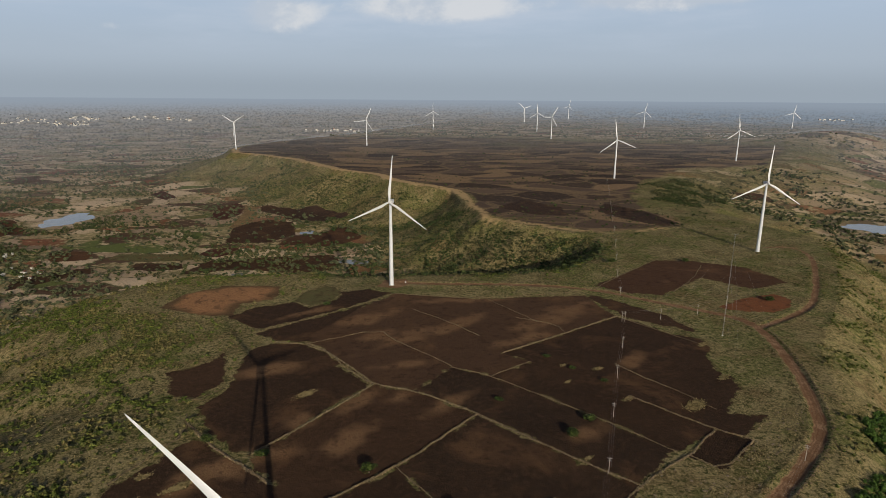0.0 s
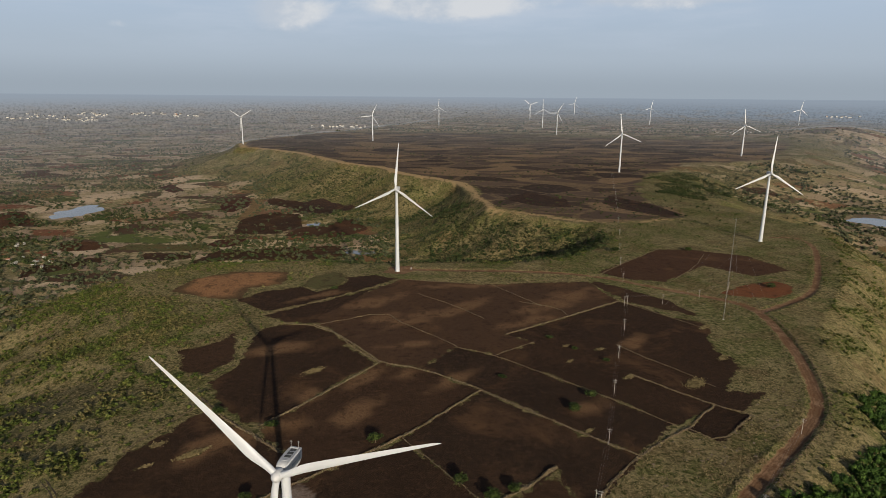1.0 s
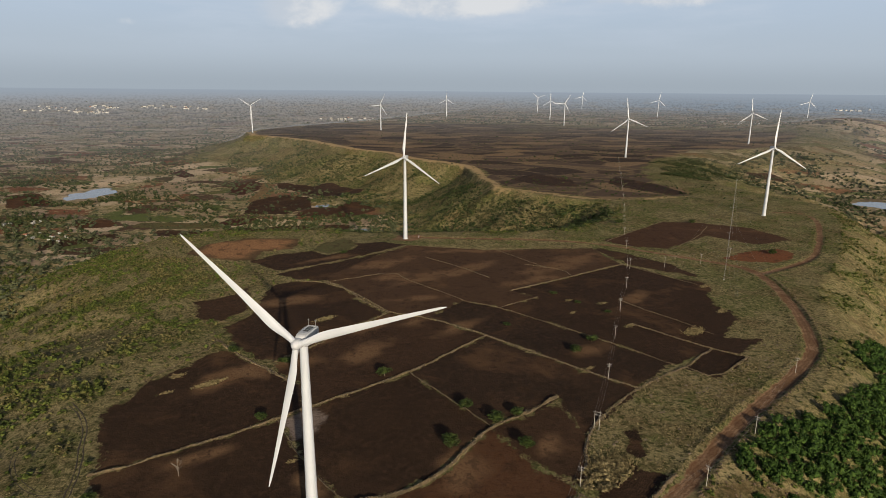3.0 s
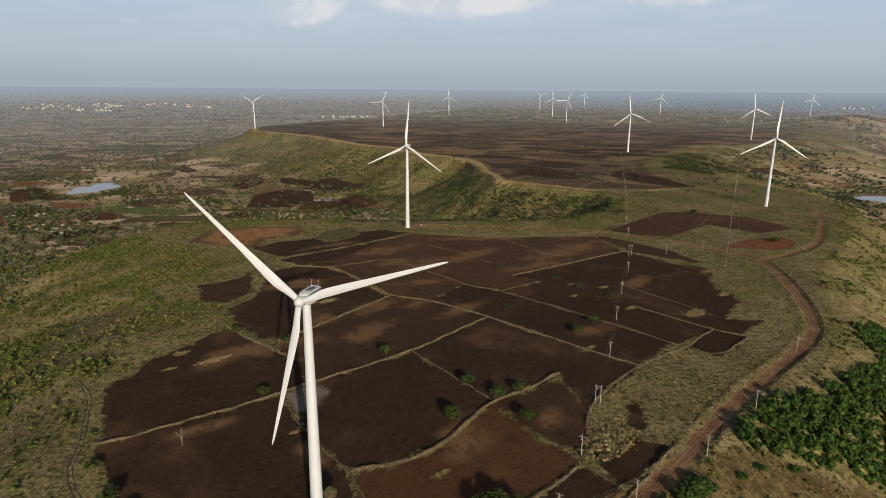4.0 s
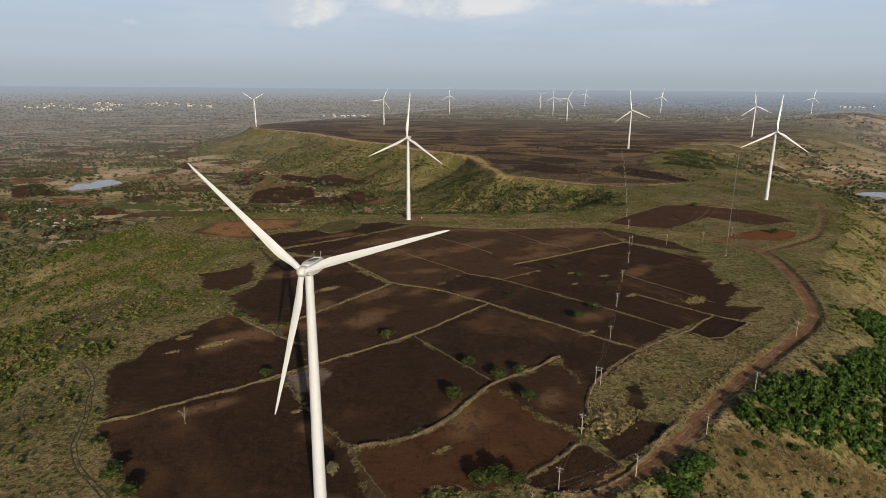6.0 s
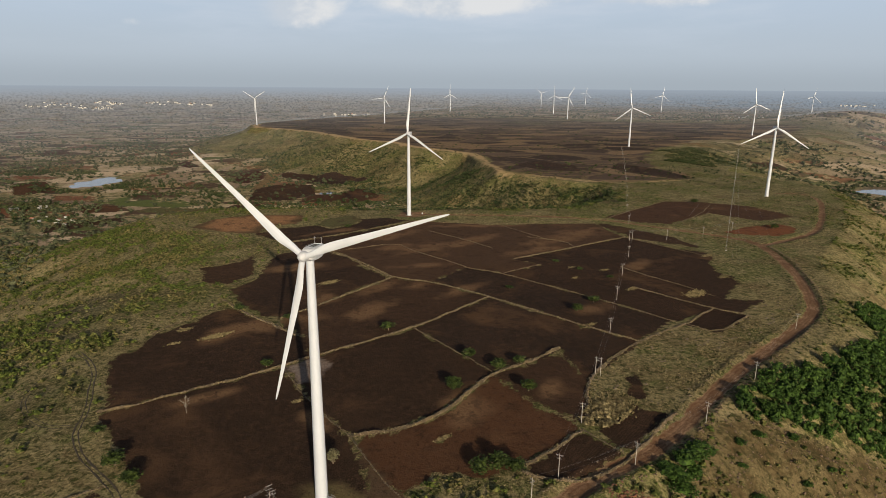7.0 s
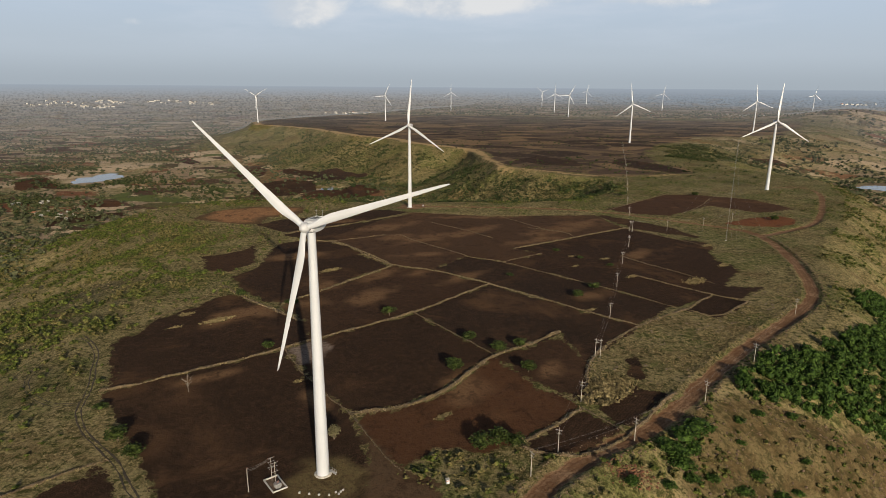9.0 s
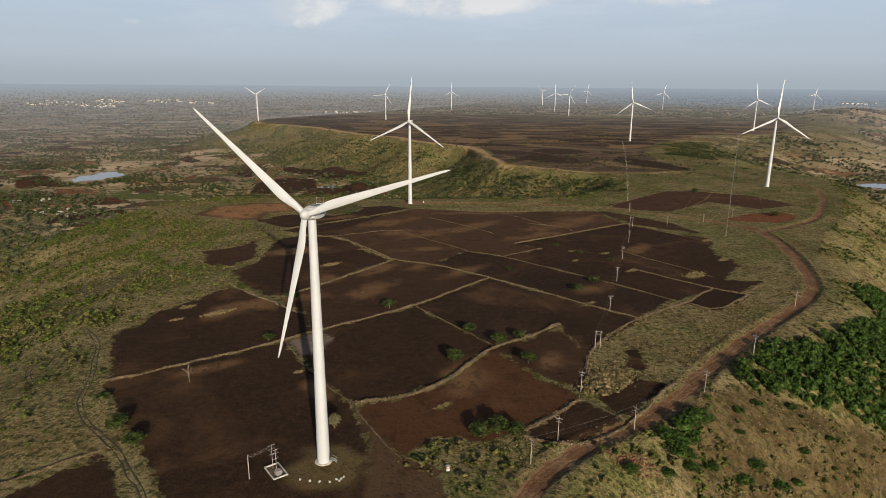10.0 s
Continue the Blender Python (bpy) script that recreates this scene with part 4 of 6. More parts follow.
        for i in range(9):
            a0 = radians(-14 + 28 * i / 8 - 10)
            for z in (1.1, 3.3):
                bm.verts.new((2.03 * math.cos(a0), 2.03 * math.sin(a0), z))
        bm.verts.ensure_lookup_table()
        for i in range(8):
            v = bm.verts
            bm.faces.new((v[2 * i], v[2 * i + 2], v[2 * i + 3], v[2 * i + 1]))
        bmesh.ops.solidify(bm, geom=bm.faces[:], thickness=-0.05)
        part("tower_door", bm, SEAM_GREY, top)
        bm = block(bmesh.new(), (1.9, -0.8, 1.0), (2.9, 0.4, 1.08))
        for k in range(5):
            block(bm, (2.9 + 0.25 * k, -0.7, 0.85 - 0.19 * k), (3.15 + 0.25 * k, 0.3, 0.9 - 0.19 * k))
        for yy in (-0.75, 0.35):
            rod(bm, (2.9, yy, 1.0), (4.2, yy, 0.05), 0.04)
            rod(bm, (2.9, yy, 2.0), (4.2, yy, 1.0), 0.03)
            rod(bm, (2.0, yy, 2.0), (2.9, yy, 2.0), 0.03)
            for k in range(3):
                rod(bm, (2.9 + 0.6 * k, yy, 1.0 - 0.44 * k), (2.9 + 0.6 * k, yy, 2.0 - 0.46 * k), 0.03)
        part("steps", bm, STEEL, top, "galvanised steel entrance steps")
    return top


WHITE_TURBINE = "white three-bladed wind turbine on tapered tower"
TURBINES = [  # x, y, rotor degrees
    (0.0, 0.0, -48.5), (4.2, 433.0, 4.0), (421, 557, 3.0), (432.4, 1156.7, -8.0), (-530, 1752, -60.0), (-153, 1890, 24.0),
    (70.5, 2719, 0.0), (506.5, 2208, 30.0), (855.5, 1489, -7.0), (574.5, 3299, -50.0), (522.4, 2604, -2.0), (905, 3692, 15.0), (1093.5, 2891, 12.0), (1786, 2828, 12.0)]
for i, (x, y, rotor) in enumerate(TURBINES):
    build_turbine((x, y, land_at(x, y) + (0.0 if i else 0.05)), -11.0, rotor, WHITE_TURBINE + (", on a grassy round pad" if i == 0 else ", small in the distance" if y > 1000 else ", beside the dirt road"), i < 1)


# ---------------------------------------------------------------- plants
RNG = np.random.RandomState(11)


def leaf_cloud(count, size, spread_xyz, seed, core=0.72, up=0.0, plain_heart=False):
    """A crown of loose leaf sprays (triangles) round a lumpy heart; unit-sized arrays of corners and triangles."""
    r = np.random.RandomState(seed)
    verts, tris = [], []
    if core and plain_heart:
        octa = np.array([(1, 0, 0), (0, 1, 0), (-1, 0, 0), (0, -1, 0), (0, 0, 1), (0, 0, -1)], float)
        verts += list(octa * (core * (0.85 + 0.5 * r.rand(6)))[:, None])
        tris += [(0, 1, 4), (1, 2, 4), (2, 3, 4), (3, 0, 4), (1, 0, 5), (2, 1, 5), (3, 2, 5), (0, 3, 5)]
    elif core:
        g = (1 + 5 ** 0.5) / 2
        ico = np.array([(-1, g, 0), (1, g, 0), (-1, -g, 0), (1, -g, 0), (0, -1, g), (0, 1, g), (0, -1, -g), (0, 1, -g), (g, 0, -1), (g, 0, 1), (-g, 0, -1), (-g, 0, 1)]) / math.hypot(1, g)
        ico_f = [(0, 11, 5), (0, 5, 1), (0, 1, 7), (0, 7, 10), (0, 10, 11), (1, 5, 9), (5, 11, 4), (11, 10, 2), (10, 7, 6), (7, 1, 8),
                 (3, 9, 4), (3, 4, 2), (3, 2, 6), (3, 6, 8), (3, 8, 9), (4, 9, 5), (2, 4, 11), (6, 2, 10), (8, 6, 7), (9, 8, 1)]
        verts += list(ico * (core * (0.75 + 0.5 * r.rand(12)))[:, None])
        tris += ico_f
    lobes = r.randn(7, 3)
    lobes = lobes / np.linalg.norm(lobes, axis=1)[:, None] * 0.42
    for _ in range(count):
        d = r.randn(3)
        d /= np.linalg.norm(d)
        d[2] = abs(d[2]) if r.rand() < up else d[2]
        c = lobes[r.randint(7)] + d * (0.62 * r.rand() ** 0.4)
        a = r.randn(3)
        a /= np.linalg.norm(a)
        b = np.cross(a, r.randn(3))
        b /= np.linalg.norm(b)
        s = size * (0.6 + 0.8 * r.rand())
        k = len(verts)
        verts += [c - a * s, c + a * s * 0.5 + b * s, c + a * s * 0.6 - b * s]
        tris.append((k, k + 1, k + 2))
    return np.array(verts) * np.array(spread_xyz), np.array(tris)


def scatter(name, kinds, places, label, category, mat, parent=None, kind="stuff"):
    """Many plants as one mesh: places are rows of x, y, z, radius, height, turn."""
    all_v, all_f, at = [], [], 0
    places = np.asarray(places, float)
    pick = RNG.randint(len(kinds), size=len(places))
    for j, (v, f) in enumerate(kinds):
        p = places[pick == j]
        if not len(p):
            continue
        c, s = np.cos(p[:, 5])[:, None], np.sin(p[:, 5])[:, None]
        x = (v[:, 0] * c - v[:, 1] * s) * p[:, 3:4] + p[:, 0:1]
        y = (v[:, 0] * s + v[:, 1] * c) * p[:, 3:4] + p[:, 1:2]
        z = v[:, 2] * p[:, 4:5] + p[:, 2:3]
        all_v.append(np.stack([x, y, z], -1).reshape(-1, 3))
        all_f.append((f[None] + (np.arange(len(p)) * len(v))[:, None, None]).reshape(-1, 3) + at)
        at += len(p) * len(v)
    me = mesh_from(name, np.concatenate(all_v), np.concatenate(all_f), [mat])
    return tagged(new(name, me), label, category, kind=kind)


SHRUB = [leaf_cloud(16, 0.38, (1, 1, 0.8), s, 0.60, 0.7, True) for s in range(6)]
FAR_TREE = [leaf_cloud(8, 0.5, (1, 1, 0.8), 20 + s, 0.7, 0.5, True) for s in range(5)]
FULL = [leaf_cloud(108, 0.19, (1, 1, 0.9), 40 + s, 0.6, 0.6) for s in range(5)]


def sow(count, x0, x1, y0, y1, chance, radius, tall, seed, sink=0.15):
    r = np.random.RandomState(seed)
    x, y = r.uniform(x0, x1, count), r.uniform(y0, y1, count)
    keep = r.rand(count) < chance(x, y)
    x, y = x[keep], y[keep]
    rad = radius[0] + (radius[1] - radius[0]) * r.rand(len(x)) ** 2.2
    h = rad * (tall[0] + (tall[1] - tall[0]) * r.rand(len(x)))
    z = land(x, y) + h * 0.62 - sink
    return np.stack([x, y, z, rad, h, r.uniform(0, 6.28, len(x))], -1)


def field_d(x, y):
    best = np.full(np.shape(x), -1e9)
    for poly, _ in FIELDS:
        best = np.maximum(best, box_sd(x, y, poly))
    return best


def road_d(x, y):
    return np.minimum(np.minimum(line_d(x, y, ROAD), line_d(x, y, BRANCH)), np.minimum(line_d(x, y, LOW_ROAD), line_d(x, y, TRACK) + 2))


def clear_of(x, y, gap=2.0):
    return (field_d(x, y) < -gap) & (road_d(x, y) > 5) & (np.hypot(x, y) > 17) & (np.hypot(x - 4, y - 433) > 22) & (np.hypot(x - 421, y - 557) > 12)


def patchy(x, y, size, seed, low, high):
    return ease((0.65 * value_noise(x, y, size, seed) + 0.35 * value_noise(x, y, size * 0.3, seed + 1) - low) / (high - low))


# scrub over the western slopes and round the fields
def west_chance(x, y):
    out = -box_sd(x, y, RIM)
    return clear_of(x, y) * np.clip(0.04 + 0.10 * ease((y - 40) / 60) + 0.95 * clumps(x, y) * ease((out + 30) / 50) * (0.10 + 0.90 * ease((y - 40) / 90)), 0, 1) * ease((330 - out) / 90)


scrub = sow(62000, -520, -60, -60, 560, west_chance, (0.45, 2.5), (0.6, 1.0), 1)
scatter("scrub_bushes", SHRUB, scrub, "olive green scrub bushes over dry grass slope", "scrub", LEAF_SCRUB)


# the green face of the tableland across the bay, and the eastern gully
def bay_chance(x, y):
    out = -box_sd(x, y, RIM)
    face = ease((out - 2) / 12) * ease((190 - out + 60 * (value_noise(x, y, 50, 61) - 0.5)) / 70)
    return clear_of(x, y) * face * (1 - 0.6 * ease((y - 1180) / 200)) * np.clip(0.30 + 1.0 * patchy(x, y, 60, 33, 0.42, 0.62) + 0.6 * ease((x - 10) / 60) * ease((800 - y) / 60), 0, 1)


scrub = sow(105000, -520, 330, 455, 1640, bay_chance, (0.9, 3.0), (0.7, 1.0), 2)
scatter("slope_bushes", FAR_TREE, scrub, "dense green bushes on the steep tableland face", "scrub", LEAF_DARK)
STRIP = [(440, 960), (500, 1120), (734, 1325), (960, 1380), (930, 1290), (700, 1180), (590, 1010), (520, 860), (450, 840)]
GULLY = [(455, 1080), (430, 900), (470, 820), (570, 900), (650, 1120), (560, 1180)]
gully = sow(14000, 420, 680, 800, 1200, lambda x, y: ease((box_sd(x, y, GULLY) + 40 * (value_noise(x, y, 40, 35) - 0.5)) / 10) * clumps(x * 0.6, y * 0.6), (1.2, 3.4), (0.7, 1.0), 3)
strip = sow(30000, 430, 980, 840, 1400, lambda x, y: ease((box_sd(x, y, STRIP) + 50 * (value_noise(x, y, 50, 36) - 0.5)) / 12) * (0.18 + 0.6 * clumps(x * 0.5, y * 0.5)), (0.8, 2.3), (0.6, 0.9), 37)
scatter("hillside_bushes", SHRUB, strip, "grey green bushes on the low hillside", "scrub", LEAF_FAR)
scatter("gully_bushes", SHRUB, gully, "fresh green bushes filling an eastern gully", "scrub", LEAF_DARK)


# bushes scattered over the open tableland
scrub = sow(9000, 60, 480, 400, 760, lambda x, y: clear_of(x, y) * (box_sd(x, y, RIM) > -4) * (0.05 + 0.75 * clumps(x, y)), (0.35, 1.5), (0.6, 1.0), 16)
scatter("tableland_bushes", SHRUB, scrub, "low olive bushes over dry tableland grass", "scrub", LEAF_SCRUB)


# trees of the wooded eastern slope
def wood_chance(x, y):
    out = -box_sd(x, y, RIM)
    inside = ease((box_sd(x, y, WOOD) + 12 * (value_noise(x, y, 18, 36) - 0.5) + 1) / 5)
    return (road_d(x, y) > 6) * inside * (0.35 + 0.65 * ease((value_noise(x, y, 26, 38) - 0.18) / 0.15)) * ease((200 - out) / 40)


def grid_sow(x0, x1, y0, y1, gap, chance, radius, tall, seed):
    """Close-standing plants: a shaken grid leaves no holes and no heaps."""
    r = np.random.RandomState(seed)
    gx, gy = np.meshgrid(np.arange(x0, x1, gap), np.arange(y0, y1, gap))
    x, y = gx.ravel() + r.uniform(-0.55, 0.55, gx.size) * gap, gy.ravel() + r.uniform(-0.55, 0.55, gx.size) * gap
    keep = r.rand(len(x)) < chance(x, y)
    x, y = x[keep], y[keep]
    rad = radius[0] + (radius[1] - radius[0]) * r.rand(len(x)) ** 1.6
    h = rad * r.uniform(*tall, len(x))
    return np.stack([x, y, land(x, y) + h * 0.55, rad, h, r.uniform(0, 6.28, len(x))], -1)


wood = grid_sow(150, 420, 10, 290, 2.75, wood_chance, (1.0, 3.2), (0.8, 1.35), 4)
scatter("slope_wood", FULL, wood, "dense fresh green trees on the eastern slope", "woodland", LEAF_FOREST)


def east_chance(x, y):
    out = -box_sd(x, y, RIM)
    return clear_of(x, y) * ease((out + 6) / 8) * ease((260 - out) / 80) * np.clip(0.06 + 0.95 * clumps(x, y), 0, 1)


scrub = sow(46000, 60, 640, -40, 640, east_chance, (0.4, 2.1), (0.6, 1.0), 5)
scatter("east_bushes", SHRUB, scrub, "low green bushes on the dry eastern slope", "scrub", LEAF_SCRUB)


scrub = sow(1500, 112, 246, -4, 62, lambda x, y: (box_sd(x, y, BARE) > -6) * (road_d(x, y) > 4) * (0.08 + 0.8 * patchy(x, y, 9, 51, 0.45, 0.6)), (0.3, 1.7), (0.6, 1.0), 17)
scatter("spur_bushes", SHRUB, scrub, "thin olive scrub on a bare earth spur", "scrub", LEAF_SCRUB)


# trees of the plain below and of the far tableland
def plain_chance(x, y):
    out = -box_sd(x, y, RIM)
    return (0.6 + 0.4 * ease((np.hypot(x - 36, y + 150) - 850) / 500)) * np.maximum(ease((out - 95) / 50), ease((np.hypot(x - 36, y + 150) - 2300) / 300)) * np.clip(0.10 + (0.46 + 0.1 * ease((np.hypot(x, y) - 1500) / 1200)) * patchy(x, y, 150, 41, 0.47, 0.66), 0, 1) * (np.hypot((x + 648) / 58, (y - 1046) / 92) > 1) * (np.hypot((x - 872) / 76, (y - 948) / 64) > 1)


def fan(count, low, high, spread_, seed):
    r = np.random.RandomState(seed)
    d = low * (high / low) ** r.rand(count)
    a = r.uniform(-spread_, spread_, count)
    return 36 + d * np.sin(a), -150 + d * np.cos(a)


x, y = fan(72000, 560, 4300, 0.70, 6)
keep = np.random.RandomState(8).rand(len(x)) < plain_chance(x, y)
x, y = x[keep], y[keep]
r_ = np.random.RandomState(9)
rad = (1.3 + 3.4 * r_.rand(len(x)) ** 1.8) * (1 + np.hypot(x, y) / 6000)
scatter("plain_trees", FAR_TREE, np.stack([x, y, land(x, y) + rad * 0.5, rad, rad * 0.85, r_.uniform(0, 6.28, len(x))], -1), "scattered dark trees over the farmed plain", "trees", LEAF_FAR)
BELTS = [(-508, 692), (-545, 705), (-478, 676), (-600, 770), (-120, 690), (-160, 720), (-60, 700), (-30, 730), (-250, 745), (-190, 790), (-90, 815), (-130, 830), (-260, 690), (-330, 690), (-150, 990), (-100, 930), (-705, 980), (-590, 970), (-640, 945), (-560, 1005), (-575, 1040), (-753, 1131), (-683, 1090), (-611, 1047), (-556, 982), (-815, 1157), (-841, 1123), (-463, 995), (-403, 922), (-367, 879), (-334, 839), (-271, 844), (-233, 806), (-183, 783), (-154, 817), (-289, 786), (-610, 939), (-490, 918), (-652, 1338), (-941, 1737), (-931, 1823), (-625, 809), (-578, 797), (800, 985), (790, 940), (815, 905), (850, 1010), (905, 1005), (700, 1010), (640, 960), (924, 1201), (944, 1152), (927, 1090), (925, 1294), (890, 1328), (831, 1349), (776, 1381)]
r_ = np.random.RandomState(31)
bx = np.concatenate([cx + 34 * r_.randn(34) for cx, cy in BELTS])
by = np.concatenate([cy + 20 * r_.randn(34) for cx, cy in BELTS])
keep = (box_sd(bx, by, RIM) < -60) & (np.hypot((bx + 648) / 52, (by - 1046) / 84) > 1) & (np.hypot((bx - 872) / 76, (by - 948) / 64) > 1)
bx, by = bx[keep], by[keep]
rad = 2.2 + 2.8 * r_.rand(len(bx))
scatter("tree_belts", SHRUB, np.stack([bx, by, land(bx, by) + rad * 0.5, rad, rad * 0.9, r_.uniform(0, 6.28, len(bx))], -1), "green tree belts along ponds and field edges", "trees", LEAF_DARK)
x, y = fan(22000, 700, 3000, 0.5, 10)
keep = (box_sd(x, y, RIM) > 10) & (y > 640) & (np.random.RandomState(12).rand(len(x)) < 0.06 + 0.35 * patchy(x, y, 120, 43, 0.5, 0.7))
x, y = x[keep], y[keep]
rad = 0.8 + 1.8 * np.random.RandomState(13).rand(len(x)) ** 2
scatter("table_bushes", FAR_TREE, np.stack([x, y, land(x, y) + rad * 0.5, rad, rad * 0.8, x], -1), "small bushes on the dark tableland", "scrub", LEAF_DARK)


scrub = sow(900, 20, 80, -50, 16, lambda x, y: (box_sd(x, y, GREEN_PLOT) > 0) * (road_d(x, y) > 5) * (0.15 + 0.85 * patchy(x, y, 10, 53, 0.4, 0.6)), (0.4, 1.9), (0.6, 1.0), 19)
scatter("plot_bushes", SHRUB, scrub, "olive scrub on a rough plot beside the dirt road", "scrub", LEAF_SCRUB)


# tufts of straw on the stony meadows and banks
def tuft(seed):
    r = np.random.RandomState(seed)
    v, f = [], []
    for i in range(7):
        a, l = r.uniform(0, 6.28), r.uniform(0.4, 1.0)
        o = r.uniform(-0.5, 0.5, 2)
        k = len(v)
        v += [(o[0] - 0.22 * math.sin(a), o[1] + 0.22 * math.cos(a), 0), (o[0] + 0.22 * math.sin(a), o[1] - 0.22 * math.cos(a), 0), (o[0] + 0.5 * l * math.cos(a), o[1] + 0.5 * l * math.sin(a), l)]
        f.append((k, k + 1, k + 2))
    return np.array(v, float), np.array(f)


TUFT = [tuft(s) for s in range(5)]


def sow_tufts(count, x0, x1, y0, y1, chance, size, seed):
    r = np.random.RandomState(seed)
    x, y = r.uniform(x0, x1, count), r.uniform(y0, y1, count)
    keep = r.rand(count) < chance(x, y)
    x, y = x[keep], y[keep]
    s = r.uniform(*size, len(x))
    return np.stack([x, y, land(x, y) - 0.05, s * 1.3, s, r.uniform(0, 6.28, len(x))], -1)


tufts = sow_tufts(34000, 90, 265, 40, 205, lambda x, y: (box_sd(x, y, MEADOW) > 0) * clear_of(x, y, 0.5) * (0.08 + 0.80 * patchy(x, y, 16, 44, 0.46, 0.64)), (0.35, 0.95), 14)
scatter("meadow_grass", TUFT, tufts, "tall dry straw grass on the stony meadow", "grass", STRAW)
tufts = sow_tufts(76000, -260, 440, -60, 640, lambda x, y: clear_of(x, y, 0.5) * patchy(x, y, 26, 46, 0.50, 0.64) * (1 - 0.6 * clumps(x, y)), (0.3, 0.75), 15)
scatter("slope_grass", TUFT, tufts, "patchy dry grass tufts on the slopes", "grass", STRAW)


# single trees and bushes that stand in the fields
def build_tree(x, y, radius, height, mat, label, seed, bare=False):
    top = thing("tree" if height > 3.2 else "bush", pose(x, y, land_at(x, y) - 0.05, 0, 0, seed * 47), label, "tree" if height > 3.2 else "bush", "field trees")
    r = random.Random(seed)
    bm = bmesh.new()
    stem = height * (0.30 if not bare else 0.45)
    girth = 0.4 if bare else 1.0
    tube(bm, [((0, 0, 0), 0.06 * height * girth, (0, 0, 1)), ((0.05, 0.02, stem * 0.5), 0.045 * height * girth, (0.1, 0, 1)), ((0.12, 0.05, stem), 0.035 * height * girth, (0.1, 0, 1))], 8)
    for i in range(6 if not bare else 9):
        a, u = r.uniform(0, 6.28), r.uniform(0.5, 0.95)
        a0 = Vector((0.1, 0.04, stem * r.uniform(0.6, 1.0)))
        tip = Vector((math.cos(a) * radius * u * 0.8, math.sin(a) * radius * u * 0.8, stem + (height - stem) * r.uniform(0.35, 1.0 if bare else 0.8)))
        midp = (a0 + tip) / 2 + Vector((0, 0, 0.1 * height))
        tube(bm, [(a0, 0.025 * height * girth, midp - a0), (midp, 0.016 * height * girth, tip - a0), (tip, 0.005 * height, tip - midp)], 5)
        if bare:
            for _ in range(3):
                t2 = tip + Vector((r.uniform(-1, 1), r.uniform(-1, 1), r.uniform(0.1, 1))) * 0.25 * radius
                rod(bm, midp.lerp(tip, r.uniform(0.2, 0.8)), t2, 0.008 * height, 4, 0.003 * height)
    part("trunk", bm, PALE_BARK if bare else BARK, top)
    if not bare:
        v, f = leaf_cloud(700, 0.10, (radius, radius, (height - stem * 0.6) * 0.52), 60 + seed, 0.5, 0.4)
        me = mesh_from("crown", v + np.array((0, 0, stem * 0.6 + (height - stem * 0.6) * 0.5)), f, [mat])
        hang("crown", me, top, Matrix())
    return top


GREEN_BUSH = "round dark green bush standing beside a field wall"
SINGLES = [(42, 73, 2.9, 4.6), (74, 72, 2.6, 4.2), (63, 93, 2.6, 4.0), (74, 98, 2.4, 3.8), (49, 104, 2.8, 4.4), (9, 138, 2.7, 4.0), (-43, 93, 2.4, 3.4), (-73, 17, 2.8, 4.4), (-63, 7, 2.6, 4.0),
           (128, 184, 2.6, 4.0), (115, 168, 2.8, 3.6), (50, 15, 2.8, 4.6), (56, 17, 3.0, 4.8), (62, 16, 2.6, 4.2), (-79, 166, 2.4, 3.0), (-46, 152, 2.6, 3.2), (-89, 36, 1.9, 2.6),
           (340, 384, 3.2, 4.2), (318, 512, 3.0, 4.0), (236, 508, 3.4, 4.6), (80, 208, 1.8, 2.2), (120, 268, 1.9, 2.4), (134, 250, 1.6, 2.0), (150, 231, 1.7, 2.2), (-48, 376, 2.4, 3.0),
           (97, -1, 2.0, 3.0), (118, 16, 3.2, 4.6), (121, 22, 3.4, 5.0), (128, 28, 3.2, 4.8), (125, 20, 3.0, 4.2), (117, 11, 2.8, 3.8), (114, 17, 2.6, 3.6), (133, 31, 2.6, 3.6), (148, 20, 2.2, 2.8), (156, 18, 2.4, 2.8), (140, 12, 2.2, 2.8),
           (128, 12, 2.0, 2.6), (120, 8, 2.1, 2.8), (165, 22, 1.6, 2.0), (172, 32, 1.5, 1.8), (150, 40, 1.7, 2.0), (160, 46, 1.8, 2.2), (176, 50, 1.9, 2.2), (186, 40, 1.4, 1.8), (110, 2, 1.6, 2.2), (146, 30, 1.4, 1.6)]
for i, (x, y, radius, height) in enumerate(SINGLES):
    radius, height = (1.75 if 25 < i < 33 else 1.65) * radius, (1.3 if 25 < i < 33 else 1.2) * height
    build_tree(x, y, radius, height, LEAF_BUSH if i < 25 else LEAF_FOREST, GREEN_BUSH if i < 25 else "fresh green bush on the bank below the dirt road", i)
build_tree(0, 20, 2.5, 5.6, LEAF_PALE, "dusty pale-leaved small tree near the turbine pad", 71)
build_tree(-63, 52, 3.4, 6.6, LEAF_PALE, "leafless bleached dead tree in a ploughed field", 72, True)


# ---------------------------------------------------------------- field walls and stones
def stone_kind(seed):
    r = np.random.RandomState(seed)
    v = np.array([(x, y, z) for x in (-1, 1) for y in (-1, 1) for z in (-1, 1)], float) * (0.75 + 0.4 * r.rand(8, 3))
    f = [(0, 1, 3), (0, 3, 2), (4, 6, 7), (4, 7, 5), (0, 4, 5), (0, 5, 1), (2, 3, 7), (2, 7, 6), (0, 2, 6), (0, 6, 4), (1, 5, 7), (1, 7, 3)]
    return v * np.array((1, 0.8, 0.6)), np.array(f)


ROCK = [stone_kind(s) for s in range(8)]


